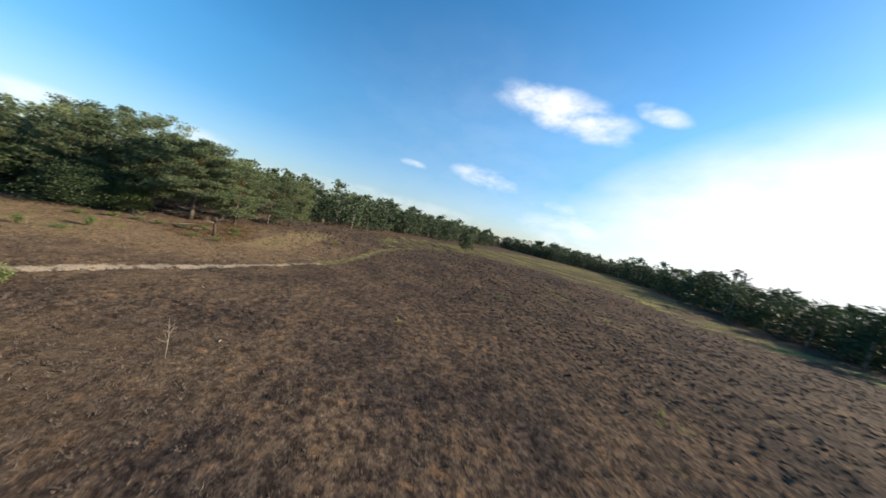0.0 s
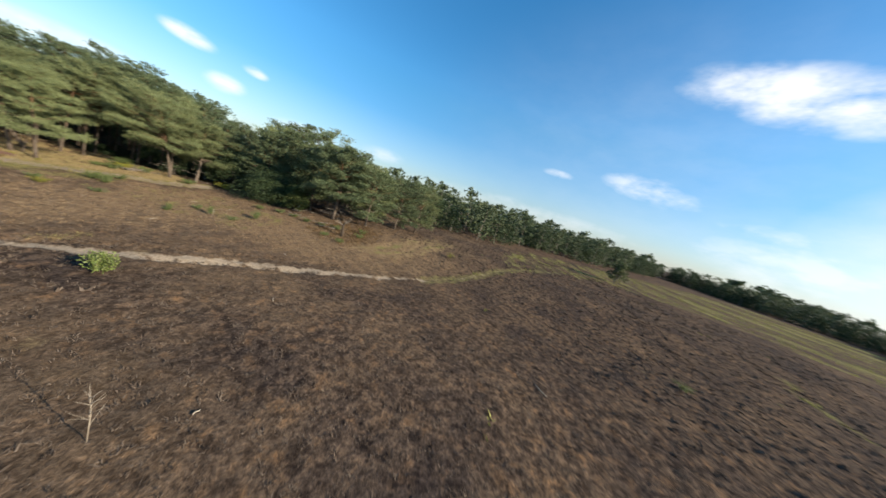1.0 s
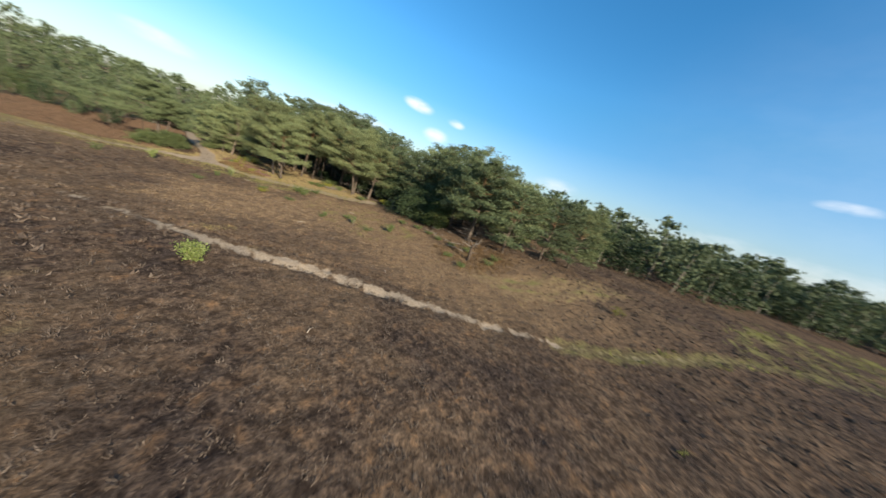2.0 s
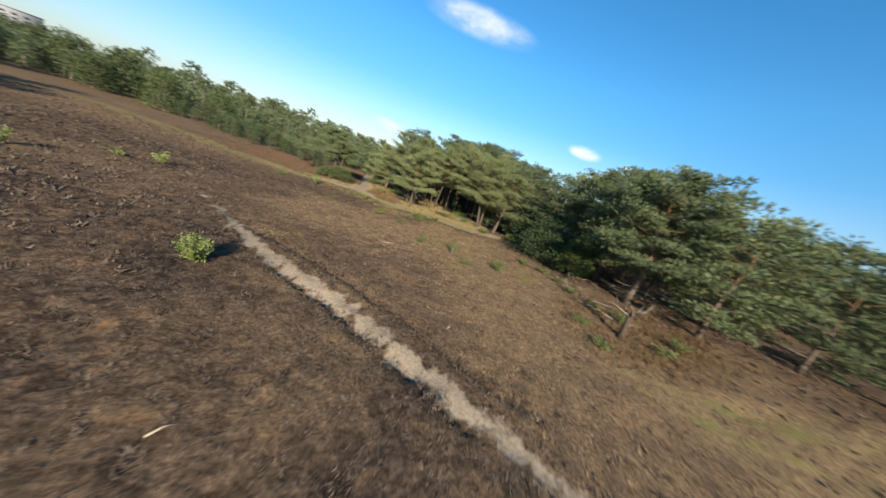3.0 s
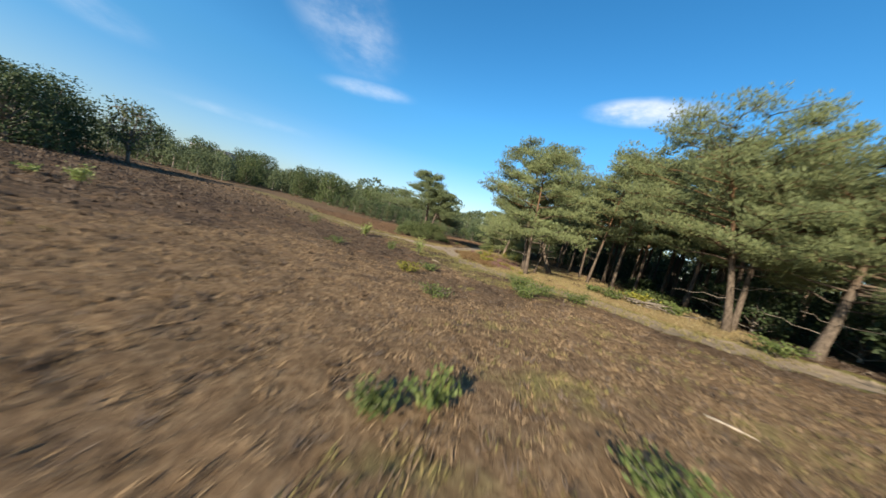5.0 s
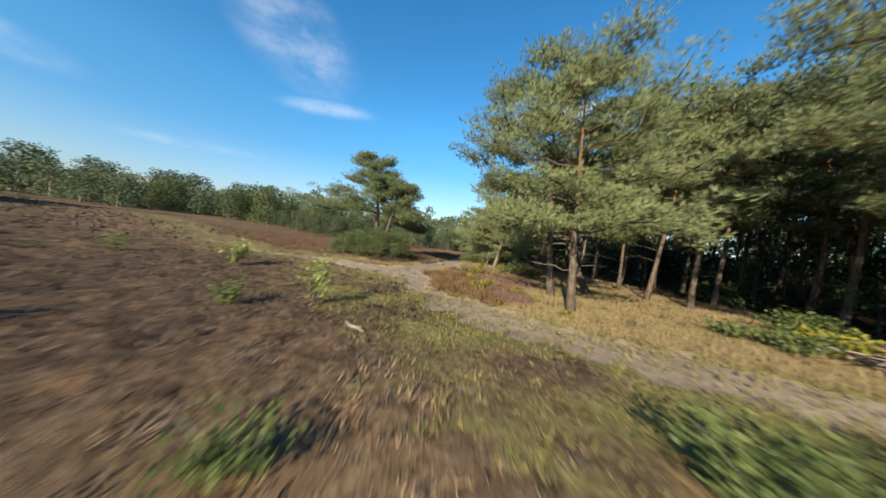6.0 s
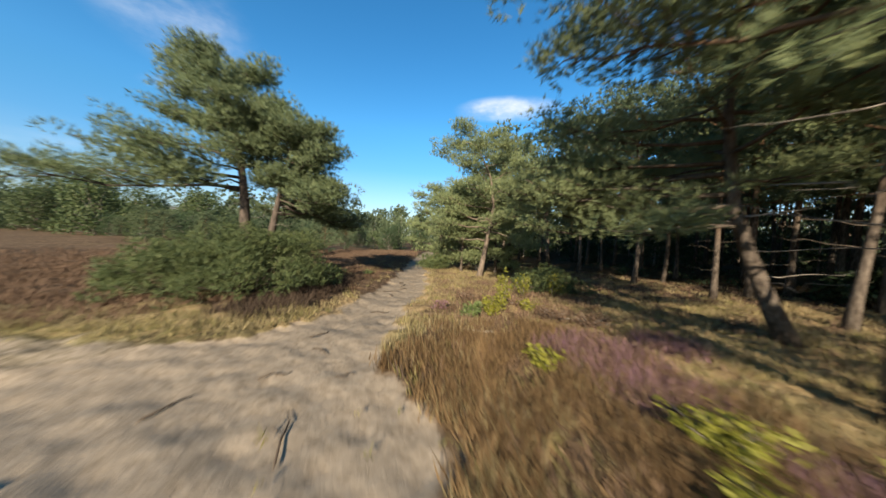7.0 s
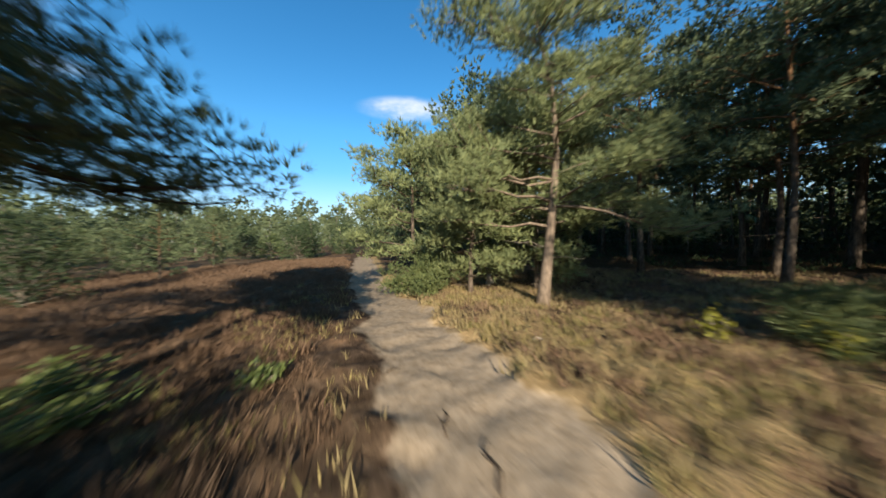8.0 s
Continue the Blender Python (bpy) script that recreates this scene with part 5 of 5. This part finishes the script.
def bare_sapling(at, rng, H):
    sap = thing("bare_sapling", at, "bare pale dead sapling standing in heather", "dead plant")
    g = Geo()
    g.tube([(0, 0, -0.05), (0.03, 0, H * 0.5), (0.0, 0.05, H)], [0.014, 0.01, 0.003], 5)
    for i in range(14):
        z = H * rng.uniform(0.25, 0.92)
        a = i * 2.4
        L = 0.32 * H * (1.1 - z / H)
        g.tube([(0, 0, z), (math.cos(a) * L, math.sin(a) * L, z + L * 0.9)], [0.006, 0.002], 4)
    part("stem", g, DEADWOOD, sap)


bare_sapling(spot(-10.45, -30.4), seeded(300), 1.5)
bare_sapling(spot(5.6, -13.4), seeded(301), 0.8)


def stick(at, rng, L, turn, mat, label, name="stick", r=0.022):
    ob = thing(name, at, label, "stick", "", turn)
    g = Geo()
    g.tube([(-L / 2, 0, r), (-L * 0.1, rng.uniform(-0.08, 0.08), r * 1.6), (L * 0.25, rng.uniform(-0.06, 0.06), r * 1.4), (L / 2, 0, r)], [r, r, r * 0.8, r * 0.4], 6)
    g.tube([(0, 0, r), (L * 0.2, L * 0.16, r * 1.2)], [r * 0.6, r * 0.25], 5)
    part("branch", g, mat, ob)


for i, (x, y, L, a) in enumerate(((0.95, -14.0, 0.7, 20), (7.8, -8.3, 0.6, -20), (3.6, -22.9, 0.35, 60), (-0.8, -0.75, 0.6, -25), (9.4, -10.9, 0.5, 10), (-8.9, -31.4, 0.2, 0), (-0.9, -42.1, 0.9, 35), (-1.0, 8.7, 0.9, -8),
                                  (2.2, -17.3, 0.22, 70), (-2.6, -27.9, 0.5, 30), (-1.8, 15.3, 0.12, 0))):
    stick(spot(x, y), seeded(310 + i), L, a, DEADWOOD, "pale dead stick lying on the heath")
for i, (x, y, L, a) in enumerate(((-3.05, 5.95, 0.95, 115), (-3.75, 6.9, 0.5, 40), (-3.55, 7.6, 0.45, -30), (-4.4, 6.2, 0.6, 75), (-3.9, 8.3, 0.5, 60), (-3.3, 10.0, 0.6, 15), (-3.6, 12.35, 0.7, 12), (-3.45, 11.8, 0.4, -50), (-3.3, 12.9, 0.4, 50), (-3.6, 14.0, 0.45, 80), (-2.9, 7.0, 0.3, 20),
                                  (-3.4, 13.5, 0.6, 75), (-4.0, 15.0, 0.4, 5))):
    stick((x, y, ground_z(x, y) - 0.075), seeded(330 + i), L * 0.75, a, DARKWOOD, "dark root or twig lying on the sandy path", "root", 0.010)


def stump(at):
    ob = thing("tree_stump", at, "small pale weathered tree stump in grass", "stump")
    g = Geo()
    g.tube([(0, 0, -0.05), (0, 0, 0.12), (0.02, 0, 0.36), (0.02, 0.01, 0.40)], [0.17, 0.14, 0.125, 0.10], 12)
    part("stump_body", g, DEADWOOD, ob)


stump(spot(-0.2, 20.3))


def building(at, turn, length, depth, tall, label):
    ob = thing("apartment_building", at, label, "building", "", turn)
    m, n, l, p = material("pale_plaster_" + str(int(length)), 0.8)
    t = noise_tex(n, l, 0.3, 3)
    l.new(ramp(n, l, t.outputs["Fac"], [(0.3, (0.20, 0.20, 0.21)), (0.7, (0.30, 0.30, 0.31))]), p.inputs["Base Color"])
    gm, n, l, p = material("dark_window_" + str(int(length)), 0.5)
    p.inputs["Base Color"].default_value = (0.05, 0.06, 0.07, 1)

    def box(name, x0, x1, y0, y1, z0, z1, mat):
        g = Geo()
        v = [(x, y, z) for z in (z0, z1) for x, y in ((x0, y0), (x1, y0), (x1, y1), (x0, y1))]
        g.add(v, [(0, 2, 1), (0, 3, 2), (4, 5, 6), (4, 6, 7), (0, 1, 5), (0, 5, 4), (1, 2, 6), (1, 6, 5), (2, 3, 7), (2, 7, 6), (3, 0, 4), (3, 4, 7)])
        part(name, g, mat, ob)
    box("wall", -length / 2, length / 2, 0, depth, -1, tall, m)
    box("roof", -length / 2 - 0.4, length / 2 + 0.4, -0.4, depth + 0.4, tall, tall + 0.6, m)
    bays = int(length / 5)
    for i in range(bays):
        for s in range(int(tall / 3)):
            x = -length / 2 + (i + 0.5) * length / bays
            box("window", x - 1.3, x + 1.3, -0.06, 0.2, 1 + s * 3, 2.6 + s * 3, gm)


building((-334, 160, 0), 62, 40, 14, 22, "long grey apartment block beyond the trees")
building((-300, 274, 0), 45, 26, 16, 20, "grey flat-roofed apartment block beyond the trees")


# ---------------------------------------------------------------- ground cover
def cover_patch(name, rng, count, box, keep, blade_n, tall, wide, mat, label, splay=0.6, lift=0.0):
    """Small tufts of blades strewn over the ground where keep() lets them grow."""
    x = rng.uniform(box[0], box[1], count)
    y = rng.uniform(box[2], box[3], count)
    ok = rng.uniform(size=count) < keep(x, y)
    x, y = x[ok], y[ok]
    z = height(x, y)
    n = len(x)
    size = rng.uniform(0.55, 1.3, n)
    root = np.repeat(np.stack([x, y, z - 0.02 + lift], 1), blade_n, 0)
    m = n * blade_n
    size = np.repeat(size, blade_n)[:, None]
    root[:, :2] += rng.normal(size=(m, 2)) * 0.35 * tall * size
    a = rng.uniform(0, 6.283, m)
    out = np.stack([np.cos(a), np.sin(a), np.zeros(m)], 1)
    tip = root + out * tall * size * splay * rng.uniform(0.2, 1.3, (m, 1)) + np.array([0, 0, 1.0]) * tall * size * rng.uniform(0.5, 1.15, (m, 1))
    b = rng.uniform(0, 6.283, m)
    side = np.stack([np.cos(b), np.sin(b), np.zeros(m)], 1) * wide * size
    g = Geo()
    g.blades(root, tip, side)
    ob = new(name, g.mesh(name))
    ob.data.materials.append(mat)
    tagged(ob, label, "ground cover", kind="stuff")


WAY = [(-22, -36), (-14, -37.5), (-6.5, -36.5), (-1, -33), (2.4, -28.3), (4.5, -20), (4.4, -13), (2.7, -6.7), (0, -0.5), (-2, 4), (-3.3, 8), (-4.4, 12.3), (-3.5, 24)]


def beside(x, y, reach):
    return smooth(reach, reach * 0.35, off_line(x, y, WAY)[0])


def keep_heath(x, y):
    w = zones(x, y)
    free = 1 - np.clip(w["sand"] * 1.4 + w["green"] + w["dry"] + w["purple"] + w["pink"] + w["litter"], 0, 1)
    patch = 0.2 + 0.8 * smooth(-0.25, 0.5, waves(x, y, 1.0, 41) + 0.7 * waves(x, y, 0.45, 42))
    return free * beside(x, y, 32) * patch


def keep_grass(x, y):
    w = zones(x, y)
    return np.clip(w["green"] * 1.2 + 0.5 * smooth(1.6, 0.6, off_line(x, y, BRANCH)[0]) - w["sand"] * 1.0, 0, 1) * beside(x, y, 18)


def keep_dry(x, y):
    w = zones(x, y)
    return np.clip(w["dry"] * 1.1 - w["sand"] * 2 - 0.4 * w["pink"], 0, 1) * beside(x, y, 22)


MAUVE = [(0.7, 7.8, 0.85, 1.0), (0.9, 6.9, 0.6, 0.9), (1.7, 4.5, 0.7, 0.9), (1.3, 5.5, 0.45, 0.7), (2.2, 8.6, 0.6, 0.7)]


def mauve(x, y):
    out = np.zeros(np.shape(x))
    for px_, py_, r, w in MAUVE:
        out = np.maximum(out, w * smooth(r * 1.15, r * 0.5, np.hypot(x - px_, y - py_) + 0.2 * waves(x, y, 0.8, 43)))
    return out


def keep_purple(x, y):
    w = zones(x, y)
    return np.clip(mauve(x, y) - w["sand"] * 2, 0, 1)


def keep_brown(x, y):
    w = zones(x, y)
    return np.clip(w["purple"] - w["sand"] * 2, 0, 1) * (1 - 0.9 * mauve(x, y)) * smooth(-0.6, 0.2, waves(x, y, 1.3, 50))


def keep_straw(x, y):
    return keep_brown(x, y) * smooth(0.0, 0.5, waves(x, y, 1.7, 54))


def keep_dark_tuft(x, y):
    w = zones(x, y)
    return np.clip(0.8 * w["purple"] + 0.5 * w["dry"] - 2 * w["sand"], 0, 1) * smooth(0.45, 0.8, waves(x, y, 1.2, 55) + 0.6 * waves(x, y, 0.5, 56)) * (1 - mauve(x, y))


def keep_bank(x, y):
    w = zones(x, y)
    return np.clip(in_poly(x, y, DRYGRASS) - w["dry"] - 2 * w["sand"] - w["purple"], 0, 1) * beside(x, y, 16)


def keep_tan(x, y):
    w = zones(x, y)
    return smooth(0.35, 0.85, w["tan"]) * (1 - np.clip(w["sand"] * 2 + w["green"], 0, 1))


def keep_pink(x, y):
    w = zones(x, y)
    return np.clip(w["pink"] + 0.5 * w["purple"] - w["sand"] * 2, 0, 1) * beside(x, y, 24) * (1 - 0.85 * keep_near(x, y))


def keep_near(x, y):
    return smooth(5.5, 4.0, off_line(x, y, WAY)[0]) * smooth(9.5, 11, y) * smooth(-3.0, -4.0, x)


def keep_pink_near(x, y):
    w = zones(x, y)
    return np.clip(w["pink"] - w["sand"] * 2, 0, 1) * keep_near(x, y)


cover_patch("heather_stubble", seeded(400), 185000, (-34, 22, -66, 6), keep_heath, 6, 0.09, 0.012, STUBBLE, "short brown mown heather stubble covering the heath", 1.3)
def keep_far(x, y):
    w = zones(x, y)
    free = 1 - np.clip(w["sand"] * 2 + 0.7 * w["green"] + w["pink"] + w["litter"], 0, 1)
    return free * smooth(75, 45, off_line(x, y, WAY)[0]) * smooth(9, 20, off_line(x, y, WAY)[0])


cover_patch("heather_clumps", seeded(405), 72000, (-75, 70, -115, 12), keep_far, 4, 0.15, 0.07, STUBBLE, "brown heather clumps on the open heath", 1.2)
cover_patch("grass_tufts", seeded(401), 48000, (-14, 13, -18, 8), keep_grass, 6, 0.095, 0.010, GRASS, "tufts of green and yellow grass", 0.7)
cover_patch("dry_grass", seeded(402), 60000, (-12, 16, 0, 26), keep_dry, 6, 0.15, 0.010, STRAW, "dry straw-yellow grass along the wood", 0.5)
def keep_verge(x, y):
    w = zones(x, y)
    return np.clip(0.75 * w["dry"] + 0.5 * w["pink"] * smooth(-8, -4.5, x) - 2 * w["sand"], 0, 1) * smooth(-0.4, 0.5, waves(x, y, 1.9, 47))


cover_patch("verge_grass", seeded(409), 40000, (-9, 8, 3, 22), keep_verge, 6, 0.13, 0.010, GRASS, "green and yellow grass along the sandy path", 0.6)
def keep_strip(x, y):
    w = zones(x, y)
    return np.clip(w["green"] * 1.3 - w["sand"], 0, 1) * smooth(-34, -38, y) * smooth(-0.5, 0.5, waves(x, y, 5.0, 48))


cover_patch("strip_grass", seeded(410), 90000, (-20, 130, -190, -34), keep_strip, 3, 0.24, 0.05, STRIPGRASS, "yellow-green grass strips on the open heath", 0.8)
def keep_floor(x, y):
    w = zones(x, y)
    return w["litter"] * smooth(8, 11, x) * beside(x, y, 26) * smooth(-0.5, 0.5, waves(x, y, 1.6, 49))


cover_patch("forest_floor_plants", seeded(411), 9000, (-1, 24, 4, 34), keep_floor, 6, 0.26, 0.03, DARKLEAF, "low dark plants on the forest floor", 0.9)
def keep_bracken(x, y):
    return smooth(4.6, 2.2, np.hypot((x - 15.5) * 0.8, y + 21.0) + 0.8 * waves(x, y, 1.2, 51)) * smooth(0.2, 0.6, np.hypot(x - 13.5, y + 21.2))


cover_patch("dead_bracken", seeded(413), 2600, (8, 24, -28, -13), keep_bracken, 9, 0.34, 0.016, HEATHER, "dry brown bracken below the sprawling pine", 0.9)
# Old clumps, plus dark tufts that colour in the shade of hollows and grooves.
def keep_old(x, y):
    w = zones(x, y)
    free = 1 - np.clip(w["sand"] * 2 + w["green"] + w["dry"] + w["purple"] + w["pink"] + w["litter"], 0, 1)
    return free * beside(x, y, 30) * np.maximum(smooth(0.35, 0.8, waves(x, y, 1.5, 61) + 0.6 * waves(x, y, 0.6, 62)), smooth(0.34, 0.14, np.minimum(off_line(x, y, GROOVE)[0], off_line(x, y, GROOVE_B)[0])))


cover_patch("old_heather", seeded(414), 28000, (-32, 18, -60, 4), keep_old, 8, 0.13, 0.012, OLDSHADEHEATH, "dark clumps of older heather, also as shade in hollows and grooves", 1.0)
cover_patch("purple_heather", seeded(403), 9000, (-3, 3, 3, 9), keep_purple, 16, 0.22, 0.012, PURPLE, "bushy heather with faded purple flowers", 0.5)
cover_patch("pink_heather", seeded(404), 40000, (-26, 3, 5, 36), keep_pink, 12, 0.17, 0.014, FADED, "reddish-brown tall heather in faded bloom", 0.7)
cover_patch("low_heather", seeded(412), 9000, (-10, -3, 9.5, 26), keep_pink_near, 22, 0.12, 0.007, FADED, "low brown heather in faded bloom beside the path", 0.8)
cover_patch("brown_heather", seeded(406), 7500, (-3, 3, 3, 9.5), keep_brown, 16, 0.22, 0.010, HEATHER, "orange-brown heather beside the sandy path", 0.5)
cover_patch("straw_tufts", seeded(407), 7000, (-3, 3, 3, 9.5), keep_straw, 7, 0.2, 0.008, STRAW, "dry grass growing through the heather", 0.5)
cover_patch("tan_heather", seeded(408), 80000, (-18, 18, -30, 0), keep_tan, 5, 0.075, 0.010, TANHEATH, "pale tan heather stubble on the open heath", 1.3)
# Strip of dark tufts imitating the shade below and beside the low shrubs.
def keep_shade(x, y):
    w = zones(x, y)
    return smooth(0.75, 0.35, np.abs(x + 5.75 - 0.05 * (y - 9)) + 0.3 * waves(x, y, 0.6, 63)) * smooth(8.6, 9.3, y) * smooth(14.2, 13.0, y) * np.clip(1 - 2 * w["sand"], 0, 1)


cover_patch("dark_heather", seeded(417), 3000, (-7.2, -4.4, 8.4, 14.4), keep_shade, 14, 0.24, 0.010, OLDSHADEHEATH, "dark heather standing in for shade below the low pine shrubs", 0.6)
cover_patch("dark_tufts", seeded(415), 9000, (-4, 8, 3, 22), keep_dark_tuft, 14, 0.19, 0.010, OLDSHADEHEATH, "dark tufts of old heather beside the path", 0.6)
cover_patch("bank_heather", seeded(416), 16000, (-4, 14, 2, 24), keep_bank, 10, 0.15, 0.011, FADED, "brown heather between the dry grass", 0.7)


def keep_rut(x, y):
    d = np.minimum(off_line(x, y, RUTS[0])[0], off_line(x, y, RUTS[1])[0])
    return smooth(0.75, 0.3, d + 0.3 * waves(x, y, 2.5, 59)) * smooth(-0.6, 0.2, waves(x, y, 6.0, 60))


cover_patch("rut_heather", seeded(417), 22000, (0, 64, -82, -50), keep_rut, 7, 0.12, 0.03, OLDSHADEHEATH, "dark old heather along wheel ruts", 0.9)
